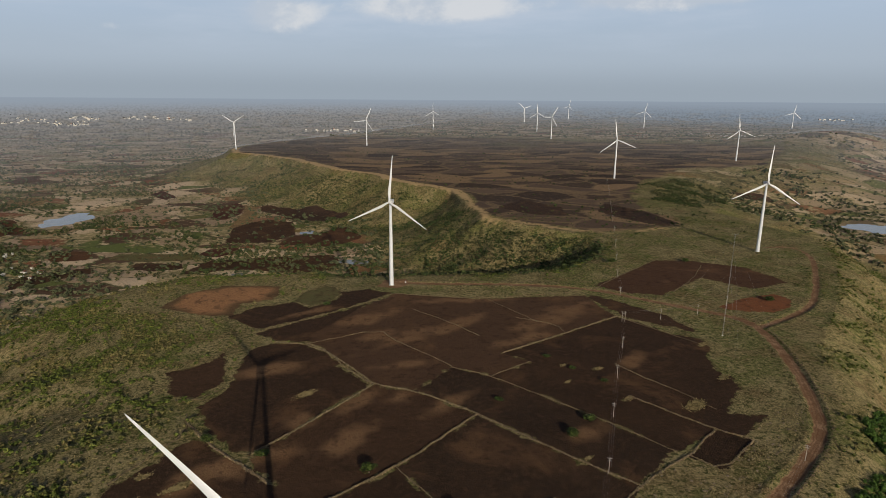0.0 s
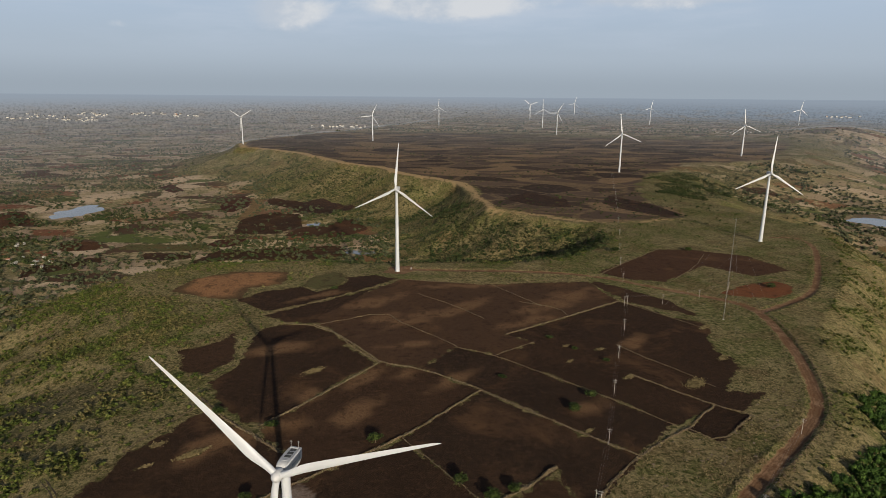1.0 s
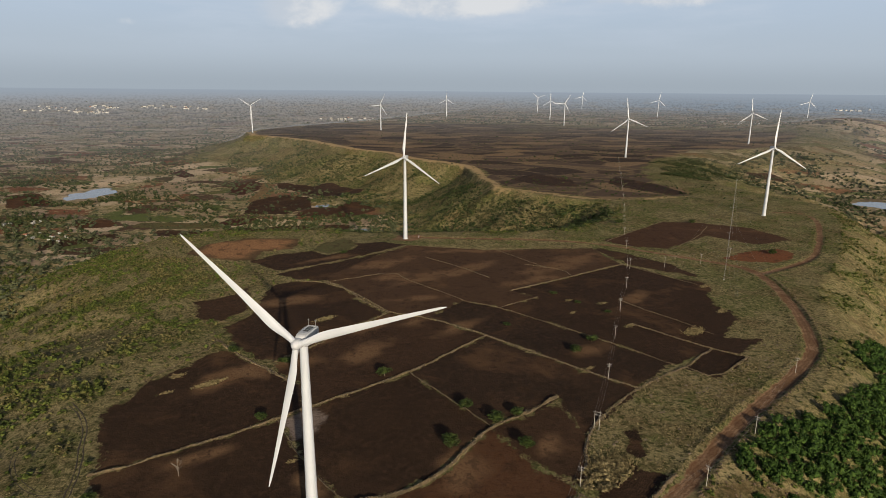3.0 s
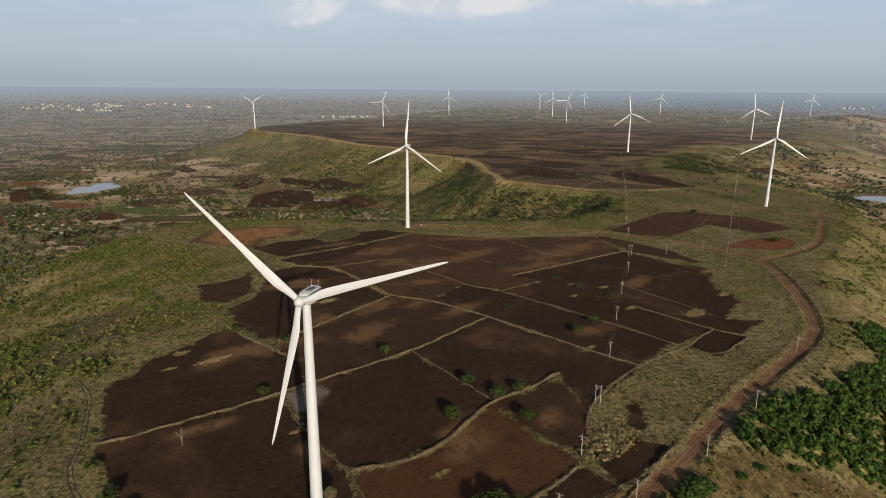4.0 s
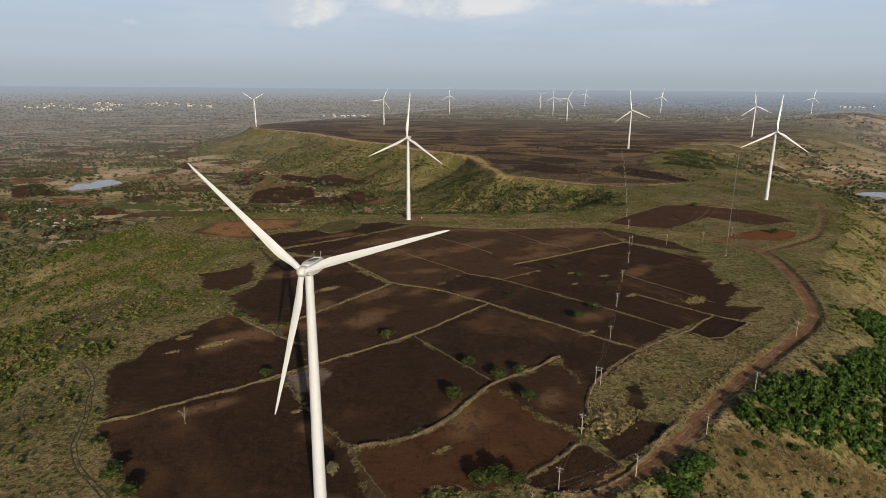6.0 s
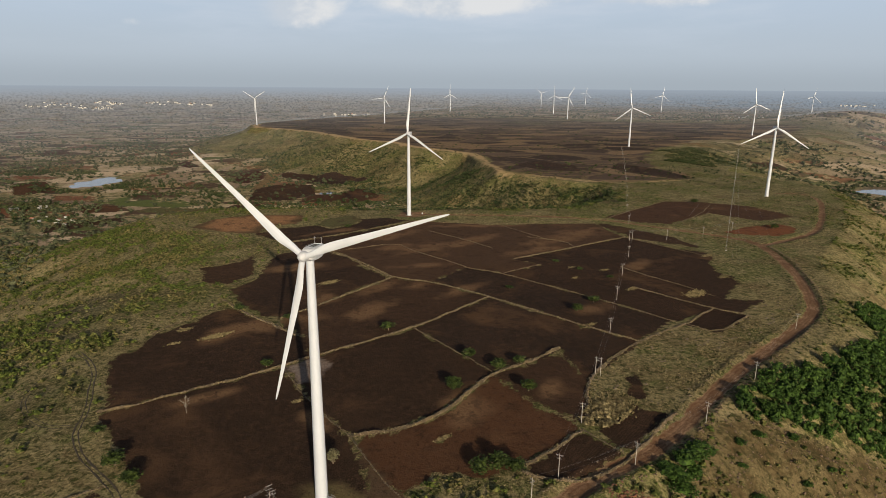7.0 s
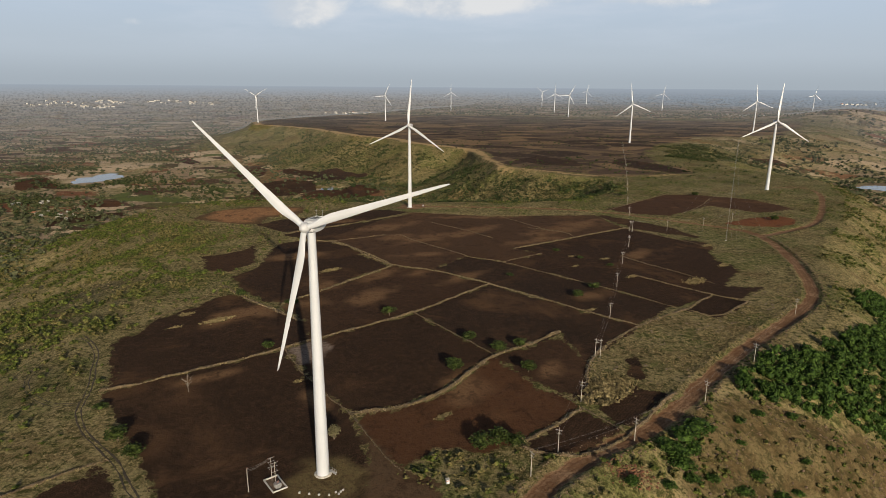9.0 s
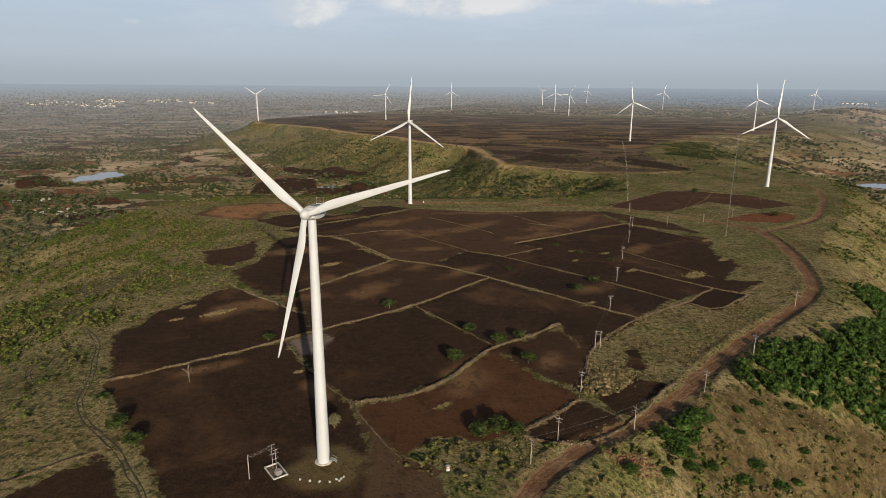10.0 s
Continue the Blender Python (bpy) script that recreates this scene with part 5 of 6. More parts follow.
def along(line, step):
    out = []
    for (ax, ay), (bx, by) in zip(line, line[1:]):
        n_ = max(1, int(math.hypot(bx - ax, by - ay) / step))
        out += [(ax + (bx - ax) * i / n_, ay + (by - ay) * i / n_) for i in range(n_)]
    return np.array(out + [line[-1]])


def build_wall(line, width, high, stones, seed, label):
    """A rough bank of earth and heaped stone along a field's edge."""
    width *= 0.68 if high > 0.55 else 0.5
    pts = along(smooth_line(line, 1), 0.9)
    r = np.random.RandomState(seed)
    pts = pts + 0.5 * np.stack([value_noise(pts[:, 0], pts[:, 1], 6, seed + 50) - 0.5, value_noise(pts[:, 0], pts[:, 1], 6, seed + 90) - 0.5], -1) * 2
    go = np.gradient(pts, axis=0)
    go /= np.linalg.norm(go, axis=1)[:, None] + 1e-9
    side = np.stack([-go[:, 1], go[:, 0]], -1)
    w = width * (0.35 + 1.1 * value_noise(pts[:, 0], pts[:, 1], 3.5, seed + 3))
    h = high * (0.10 + 1.4 * value_noise(pts[:, 0], pts[:, 1], 4, seed + 7))
    prof = [(-1.0, -0.12), (-0.62, 0.45), (-0.2, 0.95), (0.25, 0.9), (0.65, 0.4), (1.0, -0.12)]
    rows = []
    for u, v in prof:
        p = pts + side * (u * w / 2)[:, None] + (0.10 + 0.09 * w)[:, None] * r.randn(len(pts), 2)
        rows.append(np.concatenate([p, (land(p[:, 0], p[:, 1]) + v * h * r.uniform(0.55, 1.3, len(pts)) + (0.12 * r.randn(len(pts)) if v > 0 else 0))[:, None]], 1))
    k, n_ = len(prof), len(pts)
    v = np.stack(rows, 1).reshape(-1, 3)
    ids = np.arange(n_ * k).reshape(n_, k)
    f = np.stack([ids[:-1, :-1], ids[:-1, 1:], ids[1:, 1:], ids[1:, :-1]], -1).reshape(-1, 4)
    top = thing("field_wall", Matrix(), label, "field wall", "field walls")
    hang("bank", mesh_from("bank", v, f, [BANK_EARTH]), top, Matrix())
    count = int(n_ * stones)
    i = r.randint(n_, size=count)
    u = r.randn(count) * 0.32
    p = pts[i] + side[i] * (u * w[i])[:, None] + r.randn(count, 2) * 0.2
    s = (0.10 + 0.22 * r.rand(count) ** 2) * (1.0 if high > 0.55 else 0.6)
    z = land(p[:, 0], p[:, 1]) + np.clip(1 - np.abs(u) * 2, 0, 1) * h[i] * 0.9
    rocks = scatter("stones", ROCK, np.stack([p[:, 0], p[:, 1], z, s, s, r.uniform(0, 6.28, count)], -1), "heaped field stones", "stones", STONE)
    rocks.parent = top
    if "category" in rocks:
        del rocks["category"]
    grass = int(n_ * (2.2 if high > 0.55 else 1.0))
    i = r.randint(n_, size=grass)
    p = pts[i] + side[i] * (r.uniform(-0.6, 0.6, grass) * w[i])[:, None]
    s = r.uniform(0.25, 0.8, grass) * (1.0 if high > 0.55 else 0.6)
    tufts_ = scatter("grass_tufts", TUFT, np.stack([p[:, 0], p[:, 1], land(p[:, 0], p[:, 1]), s * 1.2, s + 0.2 * h[i], r.uniform(0, 6.28, grass)], -1), "dry grass on the bank", "grass", STRAW)
    tufts_.parent = top
    del tufts_["category"]
    return top


LOW_WALL, BROAD_BANK = "low dry-stone field wall overgrown with straw", "broad grassy field bank with heaped stones"
WALLS = [
    ([(-98, 51), (-85, 58), (-71, 69), (-58, 77), (-42, 90), (-26, 103), (22, 142), (65, 192)], 1.8, 0.75, 3, BROAD_BANK),
    ([(67, 193), (30, 222), (3, 230), (-3, 242), (-42, 291), (-77, 298)], 1.6, 0.6, 3, LOW_WALL),
    ([(66, 193), (106, 152), (138, 125)], 1.5, 0.6, 4, LOW_WALL),
    ([(3, 230), (-25, 189), (-47, 161), (-53, 153)], 1.7, 0.7, 3, LOW_WALL),
    ([(-97, 187), (-76, 163), (-53, 144), (-37, 130)], 2.6, 0.8, 3, BROAD_BANK),
    ([(22, 142), (42, 115), (60, 90)], 0.9, 0.5, 4, LOW_WALL),
    ([(3, 37), (20, 41), (37, 52), (59, 88), (79, 101), (95, 116)], 3.0, 0.9, 4, BROAD_BANK),
    ([(-35, 93), (-27, 78), (-16, 61), (3, 37)], 1.3, 0.5, 3, LOW_WALL),
    ([(66, 20), (79, 31), (90, 42)], 2.4, 0.8, 4, BROAD_BANK),
    ([(66, 20), (64, 14), (79, 10), (92, 15), (104, 25), (118, 41), (130, 54)], 2.2, 0.8, 4, BROAD_BANK),
    ([(54, 254), (79, 241), (119, 203), (166, 153)], 0.8, 0.45, 4, LOW_WALL),
    ([(79, 241), (108, 262)], 0.9, 0.45, 4, LOW_WALL),
    ([(91, 276), (143, 312), (193, 348)], 1.6, 0.7, 4, LOW_WALL),
    ([(193, 348), (239, 289)], 0.9, 0.4, 3, LOW_WALL),
    ([(160, 213), (178, 193), (195, 175), (211, 163)], 1.3, 0.6, 4, LOW_WALL),
    ([(171, 149), (182, 162), (195, 173)], 1.8, 0.7, 4, LOW_WALL),
    ([(171, 150), (182, 136), (211, 163)], 1.5, 0.6, 4, LOW_WALL),
    ([(9, 407), (85, 391), (190, 413), (209, 440), (288, 521)], 1.2, 0.5, 3, LOW_WALL),
    ([(254, 398), (300, 450), (330, 500)], 1.0, 0.45, 3, LOW_WALL),
    ([(-92, 318), (-68, 337), (-27, 369), (6, 406)], 1.0, 0.4, 2, LOW_WALL),
    ([(-118, 214), (-102, 209), (-88, 228)], 1.6, 0.5, 3, BROAD_BANK),
    ([(-51, 296), (-32, 280), (-16, 252), (2, 232)], 1.6, 0.6, 3, LOW_WALL),
    ([(-112, 130), (-102, 152), (-92, 176), (-100, 196)], 2.0, 0.5, 3, BROAD_BANK),
    ([(110, 345), (140, 330), (143, 312)], 0.9, 0.4, 3, LOW_WALL),
    ([(94, 48), (101, 82), (118, 105), (138, 126), (156, 140), (170, 149)], 2.6, 0.7, 4, BROAD_BANK),
    ([(165, 258), (178, 236), (196, 215), (206, 196)], 1.6, 0.5, 3, LOW_WALL),
    ([(-71, 6), (-80, -1), (-87, -8), (-94, -13), (-112, -28)], 2.0, 0.6, 3, BROAD_BANK),
    ([(90, 43), (104, 24)], 0.8, 0.35, 3, LOW_WALL),
    ([(4, 36), (14, 17), (24, 2)], 0.6, 0.3, 3, LOW_WALL),
    ([(-47, 295), (1, 322), (12, 302), (43, 269), (54, 255)], 0.8, 0.4, 3, LOW_WALL),
    ([(25, 367), (54, 339), (77, 307)], 0.8, 0.4, 3, LOW_WALL),
    ([(91, 392), (126, 335)], 0.8, 0.4, 3, LOW_WALL),
]
for i, (line, width, high, stones, label) in enumerate(WALLS):
    build_wall(line, width * (0.8 if label == LOW_WALL else 0.92), high, stones, 100 + i, label)

# rubble thrown up beside the road, and stones over the meadow
def rubble(name, line, offset, count, size, seed, label, mat):
    r = np.random.RandomState(seed)
    pts = along(line, 0.5)
    go = np.gradient(pts, axis=0)
    go /= np.linalg.norm(go, axis=1)[:, None] + 1e-9
    i = r.randint(len(pts), size=count)
    p = pts[i] + np.stack([go[i, 1], -go[i, 0]], -1) * (offset + 1.3 * r.randn(count))[:, None]
    s = size[0] + (size[1] - size[0]) * r.rand(count) ** 3
    return scatter(name, ROCK, np.stack([p[:, 0], p[:, 1], land(p[:, 0], p[:, 1]) + 0.1 * s, s, s, r.uniform(0, 6.28, count)], -1), label, "stones", mat)


rubble("road_rubble", ROAD, 6.2, 2600, (0.10, 0.42), 5, "dark boulders and spoil along the dirt road", SPOIL)
rubble("verge_stones", ROAD, -5.5, 1000, (0.08, 0.3), 6, "small stones along the inner verge", STONE)
r_ = np.random.RandomState(21)
x, y = r_.uniform(90, 262, 9000), r_.uniform(40, 205, 9000)
keep = (box_sd(x, y, MEADOW) > 0) & clear_of(x, y, 0.5) & (r_.rand(9000) < 0.35 * patchy(x, y, 9, 48, 0.4, 0.7))
x, y = x[keep], y[keep]
s = 0.15 + 0.5 * r_.rand(len(x)) ** 3
scatter("meadow_stones", ROCK, np.stack([x, y, land(x, y) + 0.1 * s, s, s, x], -1), "pale loose stones in the dry meadow", "stones", STONE)

r_ = np.random.RandomState(23)
x, y = r_.uniform(115, 242, 5000), r_.uniform(2, 60, 5000)
keep = (box_sd(x, y, BARE) > -3) & (road_d(x, y) > 4) & (r_.rand(5000) < 0.15 + 0.85 * patchy(x, y, 8, 49, 0.4, 0.65))
x, y = x[keep], y[keep]
s = 0.08 + 0.4 * r_.rand(len(x)) ** 3
scatter("spur_stones", ROCK, np.stack([x, y, land(x, y) + 0.1 * s, s, s, x], -1), "weathered brown stones on a bare earth spur", "stones", SPOIL)
x, y = 98 + 3.6 * r_.randn(420), 4.0 + 2.4 * r_.randn(420)
s = 0.08 + 0.34 * r_.rand(420) ** 2
keep = line_d(x, y, ROAD) > 3.4
x, y, s = x[keep], y[keep], s[keep]
scatter("rust_rubble", ROCK, np.stack([x, y, land(x, y) + 0.15 * s, s, s, x], -1), "heap of rusty orange rubble beside the dirt road", "rubble", RUST_ROCK)

# heaps of cleared stone and weeds inside the fields
for i, (x, y, a, b) in enumerate(HEAPS):
    r_ = np.random.RandomState(300 + i)
    k = int(a * b * 22)
    u = r_.randn(k, 2) * 0.45
    turn = 0.72
    px, py = x + a * u[:, 0] * math.cos(turn) - b * u[:, 1] * math.sin(turn), y + a * u[:, 0] * math.sin(turn) + b * u[:, 1] * math.cos(turn)
    s = r_.uniform(0.25, 0.75, k)
    scatter("weed_heap", TUFT, np.stack([px, py, land(px, py), s * 1.1, s * (0.8 if a < 8 else 1.8), r_.uniform(0, 6.28, k)], -1), "heap of cleared stones grown over with straw", "weeds", STRAW)


# tall straw standing round a small dark plot in the meadow
r_ = np.random.RandomState(77)
ang, off = r_.uniform(0, 6.28, 130), np.sqrt(r_.rand(130))
px, py = 102 + 10.5 * off * np.cos(ang) + 2.0 * off * np.sin(ang), 53.5 + 9.5 * off * np.sin(ang) + 3.0 * off * np.cos(ang)
s = r_.uniform(0.7, 1.7, 130)
scatter("straw_thicket", SHRUB, np.stack([px, py, land(px, py) + 0.4 * s, s, s * 0.8, ang], -1), "thicket of tall straw beside a small dark plot", "weeds", STRAW)


# ---------------------------------------------------------------- power line
def pole_bm(high):
    return tube(bmesh.new(), [((0, 0, -0.3), 0.16, (0, 0, 1)), ((0, 0, high), 0.10, (0, 0, 1))], 8)


POLE_PARTS = {}


def build_pole(x, y, turn, high=9.0, twin=False):
    label = "pair of concrete line poles joined by steel crossarms" if twin else "concrete power pole with steel crossarm and insulators"
    top = thing("power_pole", pose(x, y, land_at(x, y), 0, 0, turn), label, "power pole", "line poles")
    key = (high, twin)
    if key not in POLE_PARTS:
        arm = bmesh.new()
        w = 1.9 if twin else 1.25
        block(arm, (-w, -0.07, high - 0.75), (w, 0.07, high - 0.60))
        low_arm = bmesh.new()
        block(low_arm, (-w * 0.7, -0.06, high - 2.0), (w * 0.7, 0.06, high - 1.88))
        for s_ in (-1, 1):
            rod(low_arm, (s_ * 0.05, 0.06, high - 1.9), (s_ * w * 0.8, 0.06, high - 0.75), 0.03)
        ins = tube(bmesh.new(), [((0, 0, 0), 0.05, (0, 0, 1)), ((0, 0, 0.08), 0.11, (0, 0, 1)), ((0, 0, 0.16), 0.06, (0, 0, 1)), ((0, 0, 0.22), 0.10, (0, 0, 1)), ((0, 0, 0.32), 0.04, (0, 0, 1))], 8)
        made = [("pole", pole_bm(high), POLE_GREY), ("crossarm", arm, STEEL), ("brace", low_arm, STEEL), ("insulator", ins, PORCELAIN)]
        store = {}
        for name, bm, mat in made:
            me = bpy.data.meshes.new(name)
            bmesh.ops.recalc_face_normals(bm, faces=bm.faces)
            bm.to_mesh(me)
            bm.free()
            me.materials.append(mat)
            store[name] = me
        POLE_PARTS[key] = store
    store = POLE_PARTS[key]
    for x_ in ((-1.1, 1.1) if twin else (0,)):
        hang("pole", store["pole"], top, pose(x_, 0, 0))
    hang("crossarm", store["crossarm"], top, Matrix(), "galvanised steel crossarm")
    hang("brace", store["brace"], top, Matrix())
    for x_ in (-1.1, 0, 1.1):
        hang("insulator", store["insulator"], top, pose(x_, 0, high - 0.60 if x_ or twin else high), "brown porcelain insulator")
    return top


LINE = [(76, 13, 0), (91, 47, 0), (107, 87, 1), (125, 135, 0), (143, 188, 0), (160, 237, 0), (178, 284, 0), (195, 336, 1), (212, 400, 0), (226, 455, 0), (243, 515, 0), (262, 580, 0), (281, 650, 0),
        (300, 720, 0), (319, 790, 0), (338, 860, 0), (357, 935, 0), (377, 1010, 0), (395, 1080, 0)]
SPUR = [(65, -1, 0), (104, 21, 0), (139, 47, 0), (176, 84, 0), (228, 145, 0)]
SPUR_B = [(195, 336, 1), (227, 341, 0), (262, 352, 0), (296, 372, 0)]


def turn_of(line, i):
    a, b = line[max(0, i - 1)], line[min(len(line) - 1, i + 1)]
    return math.degrees(math.atan2(b[1] - a[1], b[0] - a[0])) - 90


def wires(line, high, offsets, label):
    """Sagging wires from pole to pole."""
    cu = bpy.data.curves.new("power_line", "CURVE")
    cu.dimensions, cu.bevel_depth, cu.bevel_resolution = "3D", 0.012, 0
    for o in offsets:
        pts = []
        for i, ((ax, ay, _), (bx, by, _)) in enumerate(zip(line, line[1:])):
            ta, tb = radians(turn_of(line, i)), radians(turn_of(line, i + 1))
            a = Vector((ax + o * math.cos(ta), ay + o * math.sin(ta), land_at(ax, ay) + high + (0.32 if o == 0 else -0.3)))
            b = Vector((bx + o * math.cos(tb), by + o * math.sin(tb), land_at(bx, by) + high + (0.32 if o == 0 else -0.3)))
            for k in range(6):
                u = k / 6
                pts.append(a.lerp(b, u) - Vector((0, 0, 4 * u * (1 - u) * 0.9)))
        pts.append(b)
        sp = cu.splines.new("POLY")
        sp.points.add(len(pts) - 1)
        for p_, c in zip(sp.points, pts):
            p_.co = (*c, 1)
    cu.materials.append(WIRE)
    return tagged(new("power_line", cu), label, "power line")


for line, first in ((LINE, 0), (SPUR, 0), (SPUR_B, 1)):
    for i, (x, y, twin) in enumerate(line):
        if i >= first:
            build_pole(x, y, turn_of(line, i), 9.0, bool(twin))
    wires(line, 9.0, (-1.1, 0, 1.1), "three sagging aluminium wires between concrete poles")


# ---------------------------------------------------------------- measuring mast
def build_mast(x, y, high=80.0):
    top = thing("met_mast", pose(x, y, land_at(x, y)), "tall slender lattice wind-measuring mast held by guy wires", "mast")
    w = 0.28
    legs = [Vector((w * math.cos(a), w * math.sin(a), 0)) for a in (0.3, 0.3 + 2.094, 0.3 + 4.189)]
    for low in range(0, int(high), 10):
        bm = bmesh.new()
        for i, p in enumerate(legs):
            rod(bm, p + Vector((0, 0, low)), p + Vector((0, 0, low + 10)), 0.035, 5)
            q = legs[(i + 1) % 3]
            for s_ in range(8):
                z = low + s_ * 1.25
                rod(bm, p + Vector((0, 0, z)), q + Vector((0, 0, z + 1.25)), 0.015, 4)
        part("lattice_section", bm, STEEL, top)
    for level in (38.0, 58.0, high - 1):
        bm = rod(bmesh.new(), (-2.2, 0, level), (2.2, 0, level), 0.04)
        for s_ in (-2.2, 2.2):
            rod(bm, (s_, 0, level), (s_, 0, level + 0.7), 0.06)
        part("boom", bm, STEEL, top)
    for a in (0.3, 0.3 + 2.094, 0.3 + 4.189):
        for level, reach in ((25, 24), (50, 40), (75, 46)):
            gx, gy = reach * math.cos(a), reach * math.sin(a)
            bm = rod(bmesh.new(), (0, 0, level), (gx, gy, land_at(x + gx, y + gy) - land_at(x, y)), 0.02, 4)
            part("guy_wire", bm, WIRE, top)
    block_ = block(bmesh.new(), (-0.6, -0.6, -0.2), (0.6, 0.6, 0.25), 0.05)
    part("footing", block_, CONCRETE, top)


build_mast(262, 307)


# ---------------------------------------------------------------- transformer yard and small things by the near turbine
def build_yard():
    top = thing("transformer_yard", pose(-13.5, -5.7, land_at(-13.5, -5.7), 0, 0, 37), "small transformer yard with white kerb and slim posts", "transformer yard")
    bm = bmesh.new()
    for low, high in (((-2.3, -3.8, -0.2), (2.3, -3.5, 0.5)), ((-2.3, 3.5, -0.2), (2.3, 3.8, 0.5)), ((-2.3, -3.495, -0.2), (-2.0, 3.495, 0.5)), ((2.0, -3.495, -0.2), (2.3, 3.495, 0.5))):
        block(bm, low, high)
    part("kerb", bm, WHITEWASH, top, "whitewashed concrete kerb")
    part("gravel_bed", block(bmesh.new(), (-1.99, -3.49, -0.2), (1.99, 3.49, 0.08)), SPOIL, top)
    body = part("transformer", block(bmesh.new(), (-0.7, -2.6, 0.08), (0.7, -1.0, 1.7), 0.06), STEEL, top, "grey steel transformer tank")
    for s_ in (-1, 1):
        bm = bmesh.new()
        for k in range(6):
            block(bm, (0.72 if s_ > 0 else -1.0, -2.45 + 0.24 * k, 0.4), (1.0 if s_ > 0 else -0.72, -2.40 + 0.24 * k, 1.5))
        part("radiator", bm, STEEL, body)
    for x_ in (-0.4, 0, 0.4):
        bm = tube(bmesh.new(), [((x_, -1.8, 1.7), 0.1, (0, 0, 1)), ((x_, -1.8, 2.0), 0.06, (0, 0, 1)), ((x_, -1.8, 2.3), 0.05, (0, 0, 1))], 8)
        part("bushing", bm, PORCELAIN, body)
    for y_ in (-0.4, 2.6):
        part("post", tube(bmesh.new(), [((0, y_, 0), 0.10, (0, 0, 1)), ((0, y_, 8.0), 0.07, (0, 0, 1))], 8), POLE_GREY, top)
        for z in (4.6, 6.4, 7.6):
            part("crossarm", block(bmesh.new(), (-1.1, y_ + 0.1, z), (1.1, y_ + 0.2, z + 0.1)), STEEL, top)
        for x_ in (-0.95, 0.95):
            bm = tube(bmesh.new(), [((x_, y_ + 0.15, 7.7), 0.05, (0, 0, 1)), ((x_, y_ + 0.15, 7.85), 0.11, (0, 0, 1)), ((x_, y_ + 0.15, 8.05), 0.05, (0, 0, 1))], 8)
            part("insulator", bm, PORCELAIN, top)
    for z in (4.7, 6.5):
        for x_ in (-0.9, 0.9):
            part("busbar", rod(bmesh.new(), (x_, -0.25, z), (x_, 2.7, z), 0.03, 5), STEEL, top)


build_yard()
build_pole(-20.5, -9.5, 100, 8.0)
cu = bpy.data.curves.new("yard_wire", "CURVE")
cu.dimensions, cu.bevel_depth, cu.bevel_resolution = "3D", 0.025, 0
for o in (-0.9, 0, 0.9):
    sp = cu.splines.new("POLY")
    sp.points.add(4)
    for k, p_ in enumerate(sp.points):
        u = k / 4
        p_.co = (-20.4 + 5.3 * u, -9.6 + o + (6.0 - 0.3 * o) * u, 7.6 + 0.2 * u - 1.6 * u * (1 - u), 1)
cu.materials.append(WIRE)
tagged(new("yard_wire", cu), "short sagging wires between pole and gantry", "wires")

for i, (x, y) in enumerate([(-5.2, -9.8), (-2.2, -10.4), (0.8, -10.8), (3.8, -10.9), (6.6, -10.3), (7.0, -9.2), (5.6, -9.5), (7.6, -8.4)]):
    bm = bmesh.new()
    block(bm, (-0.28, -0.25, -0.15), (0.28, 0.25, 0.45), 0.07)
    for v in bm.verts:
        v.co += Vector((random.uniform(-0.04, 0.04), random.uniform(-0.04, 0.04), random.uniform(-0.04, 0.05)))
    me = bpy.data.meshes.new("marker_stone")
    bm.to_mesh(me)
    bm.free()
    me.materials.append(WHITEWASH)
    ob = new("marker_stone", me)
    ob.matrix_basis = pose(x, y, land_at(x, y), 0, 0, 37 * i)
    tagged(ob, "white-painted marker stone at the pad's edge", "stone", "marker stones")


def build_cabinet(x, y):
    top = thing("cable_marker", pose(x, y, land_at(x, y), 0, 0, 20), "white painted concrete marker with rusty red band", "marker")
    part("body", block(bmesh.new(), (-0.5, -0.4, -0.2), (0.5, 0.4, 1.5), 0.05), TOWER_WHITE, top)
    part("cap", block(bmesh.new(), (-0.6, -0.5, 1.5), (0.6, 0.5, 1.62), 0.03), CONCRETE, top)
    part("band", block(bmesh.new(), (-0.51, -0.41, 0.9), (0.51, 0.41, 1.2)), MAST_RED, top, "rusty red painted band")


build_cabinet(39, -4.5)
build_cabinet(17, 441)


# ---------------------------------------------------------------- villages on the plain
HOUSE_MESH = {}


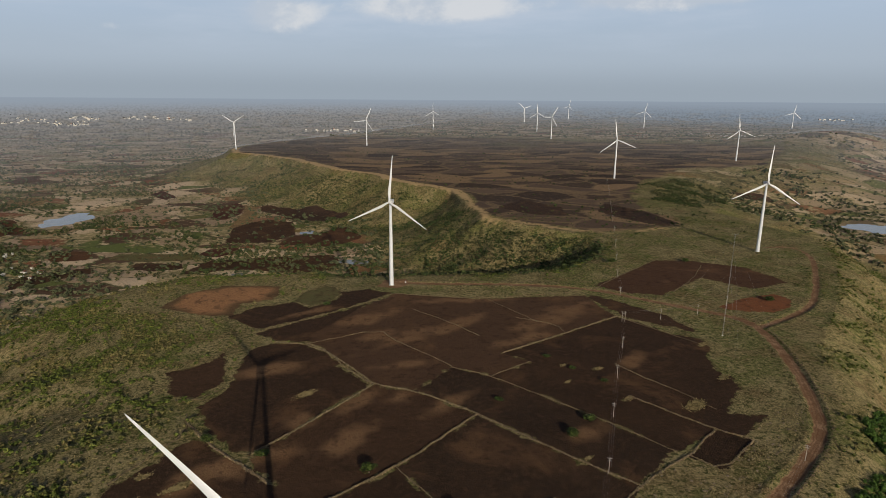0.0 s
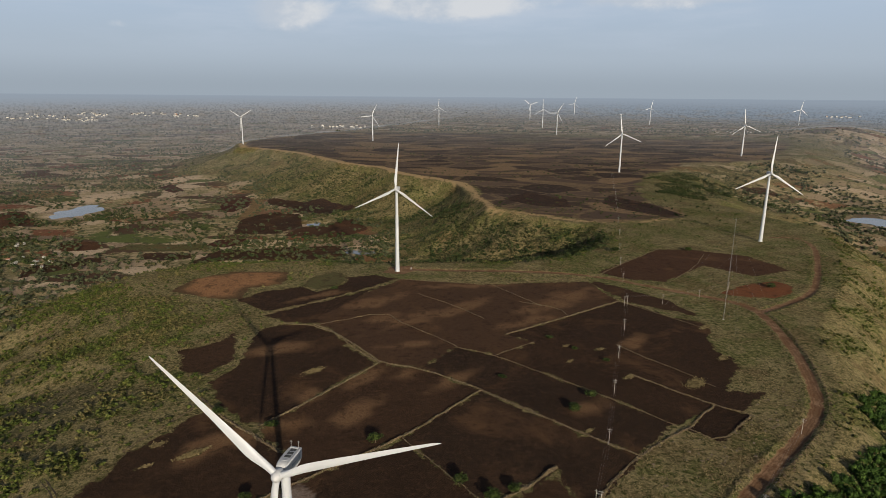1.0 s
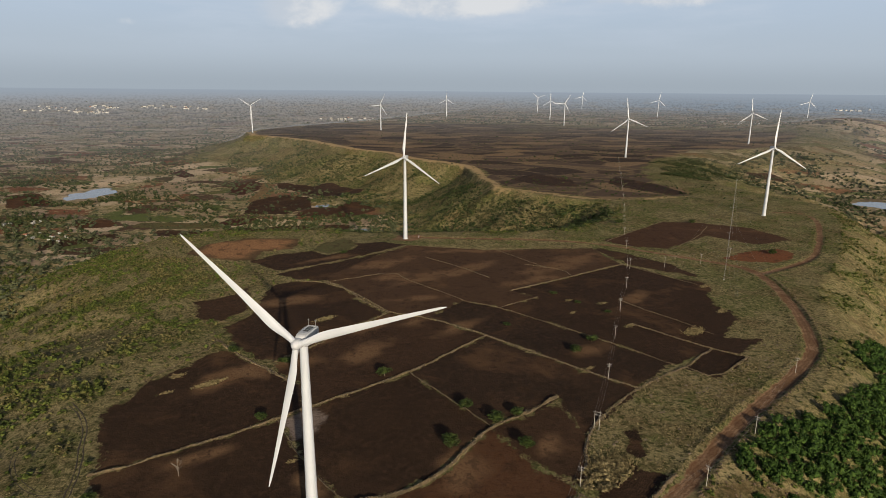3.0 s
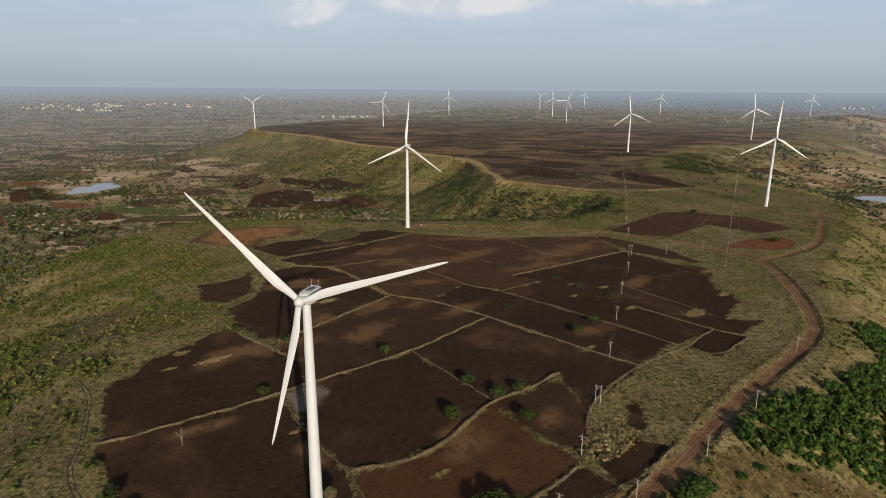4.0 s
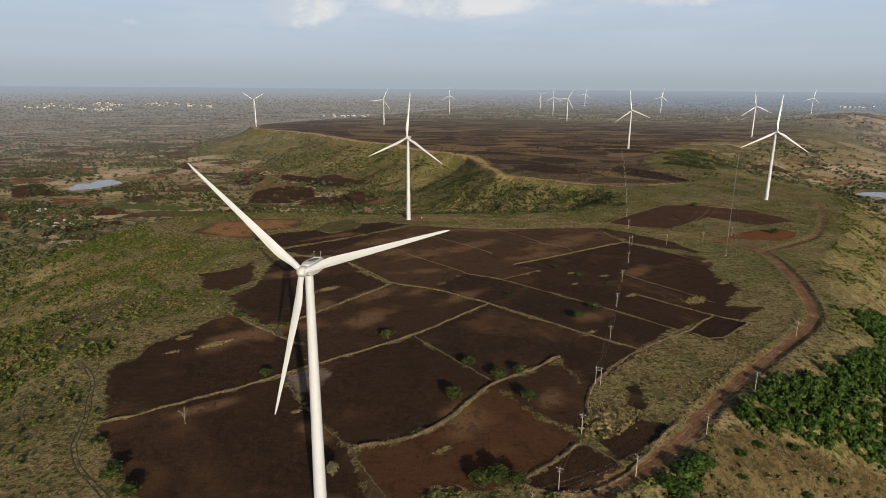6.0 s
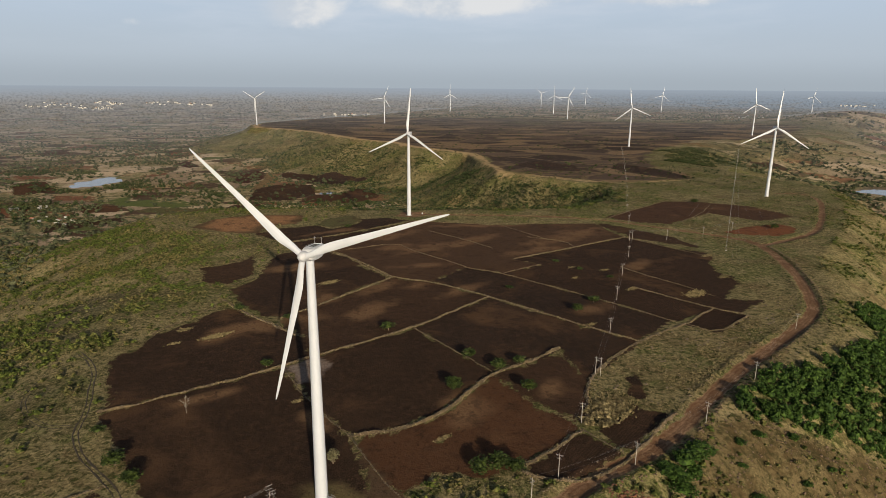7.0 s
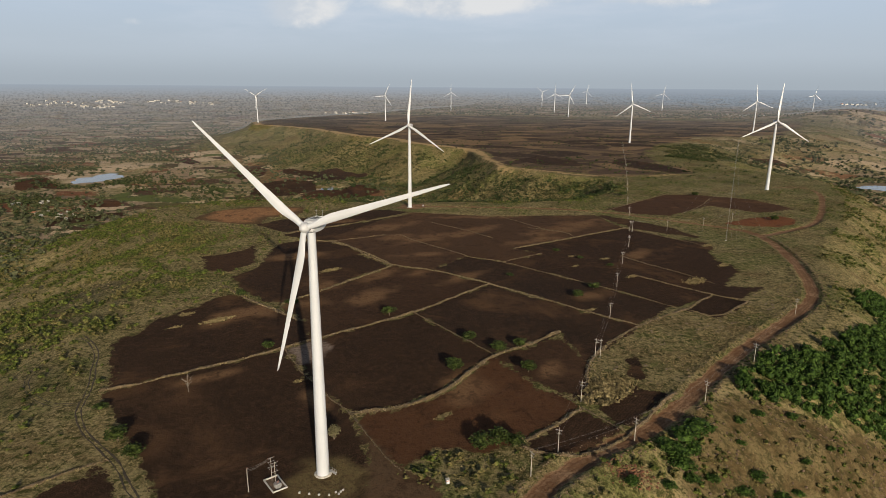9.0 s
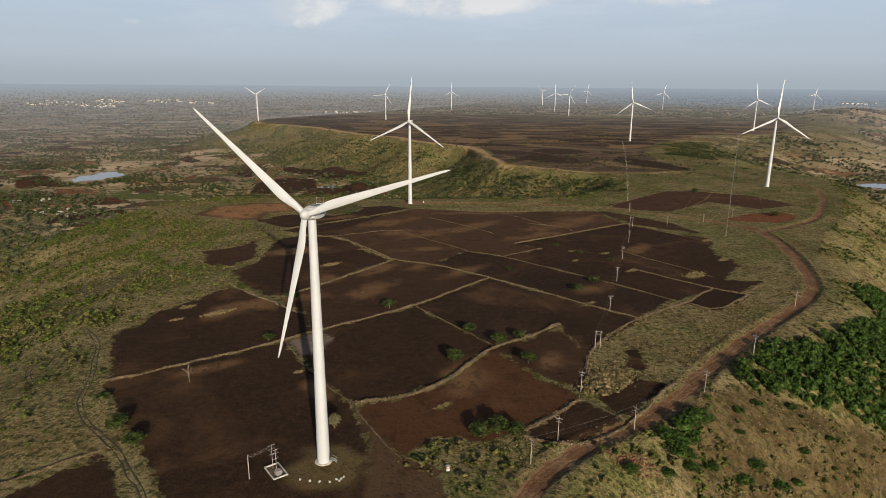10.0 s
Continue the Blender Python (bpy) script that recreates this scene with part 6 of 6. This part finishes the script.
def house_parts(w, d, h, red):
    key = (w, d, h, red)
    if key in HOUSE_MESH:
        return HOUSE_MESH[key]
    out = []
    bm = block(bmesh.new(), (-w / 2, -d / 2, -1.5), (w / 2, d / 2, h))
    out.append(("wall", bm, WHITEWASH))
    bm = bmesh.new()
    if red:
        pts = [(-w / 2 - 0.4, h), (0, h + w * 0.22), (w / 2 + 0.4, h)]
        a = [bm.verts.new((x, -d / 2 - 0.4, z)) for x, z in pts]
        b = [bm.verts.new((x, d / 2 + 0.4, z)) for x, z in pts]
        for i in range(2):
            bm.faces.new((a[i], a[i + 1], b[i + 1], b[i]))
        bmesh.ops.solidify(bm, geom=bm.faces[:], thickness=0.15)
    else:
        block(bm, (-w / 2 - 0.2, -d / 2 - 0.2, h), (w / 2 + 0.2, d / 2 + 0.2, h + 0.18))
        block(bm, (-w / 2 - 0.2, -d / 2 - 0.2, h + 0.185), (w / 2 + 0.2, -d / 2, h + 0.7))
    out.append(("roof", bm, ROOF_RED if red == 1 else ROOF_TILE if red == 2 else WHITEWASH))
    for k, x in enumerate((-w * 0.3, w * 0.28)):
        out.append(("window", block(bmesh.new(), (x - 0.5, -d / 2 - 0.04, h * 0.35), (x + 0.5, -d / 2 + 0.05, h * 0.75)), DARK_OPENING))
    out.append(("door", block(bmesh.new(), (-0.5, -d / 2 - 0.05, -0.3), (0.5, -d / 2 + 0.05, 2.0)), DARK_OPENING))
    store = []
    for name, bm, mat in out:
        me = bpy.data.meshes.new(name)
        bmesh.ops.recalc_face_normals(bm, faces=bm.faces)
        bm.to_mesh(me)
        bm.free()
        me.materials.append(mat)
        store.append((name, me))
    HOUSE_MESH[key] = store
    return store


def build_house(x, y, w, d, h, red, turn):
    kinds = {0: "flat-roofed whitewashed village house on the plain", 1: "whitewashed village house with red clay roof", 2: "long pale shed with a grey sheet roof"}
    top = thing("house", pose(x, y, land_at(x, y) + 0.3, 0, 0, turn), kinds[red], "house", "village houses")
    for name, me in house_parts(w, d, h, red):
        hang(name, me, top, Matrix())


def village(cx, cy, a, b, count, seed, big=1.0):
    r = random.Random(seed)
    for _ in range(count):
        x, y = cx + a * r.uniform(-1, 1), cy + b * r.uniform(-1, 1)
        red = r.choice((0, 0, 0, 1, 2))
        w, d, h = r.choice(((6, 5, 3), (8, 6, 3.2), (5, 5, 2.8), (11, 5, 3)))
        k = 0.62 if big > 1.1 else 1.0
        build_house(x, y, w * big * k, d * big * k, h * big * (1.4 if big > 1.1 else 1.0), red, r.choice((0, 15, 80, 100, -20)))


village(-508, 695, 42, 26, 8, 1, 0.75)
village(-606, 772, 24, 16, 5, 2, 0.75)
village(1260, 2420, 110, 120, 22, 3)
village(1390, 2300, 60, 60, 10, 4)
village(-1960, 3200, 190, 110, 26, 5, 2.5)
village(-1790, 3160, 90, 40, 14, 6, 2.5)
village(-1840, 3400, 80, 60, 16, 7, 2.5)
village(-1480, 3520, 190, 60, 26, 8, 2.5)
village(-450, 3200, 150, 40, 16, 9, 2.5)
village(2330, 3380, 120, 60, 10, 10, 2.5)
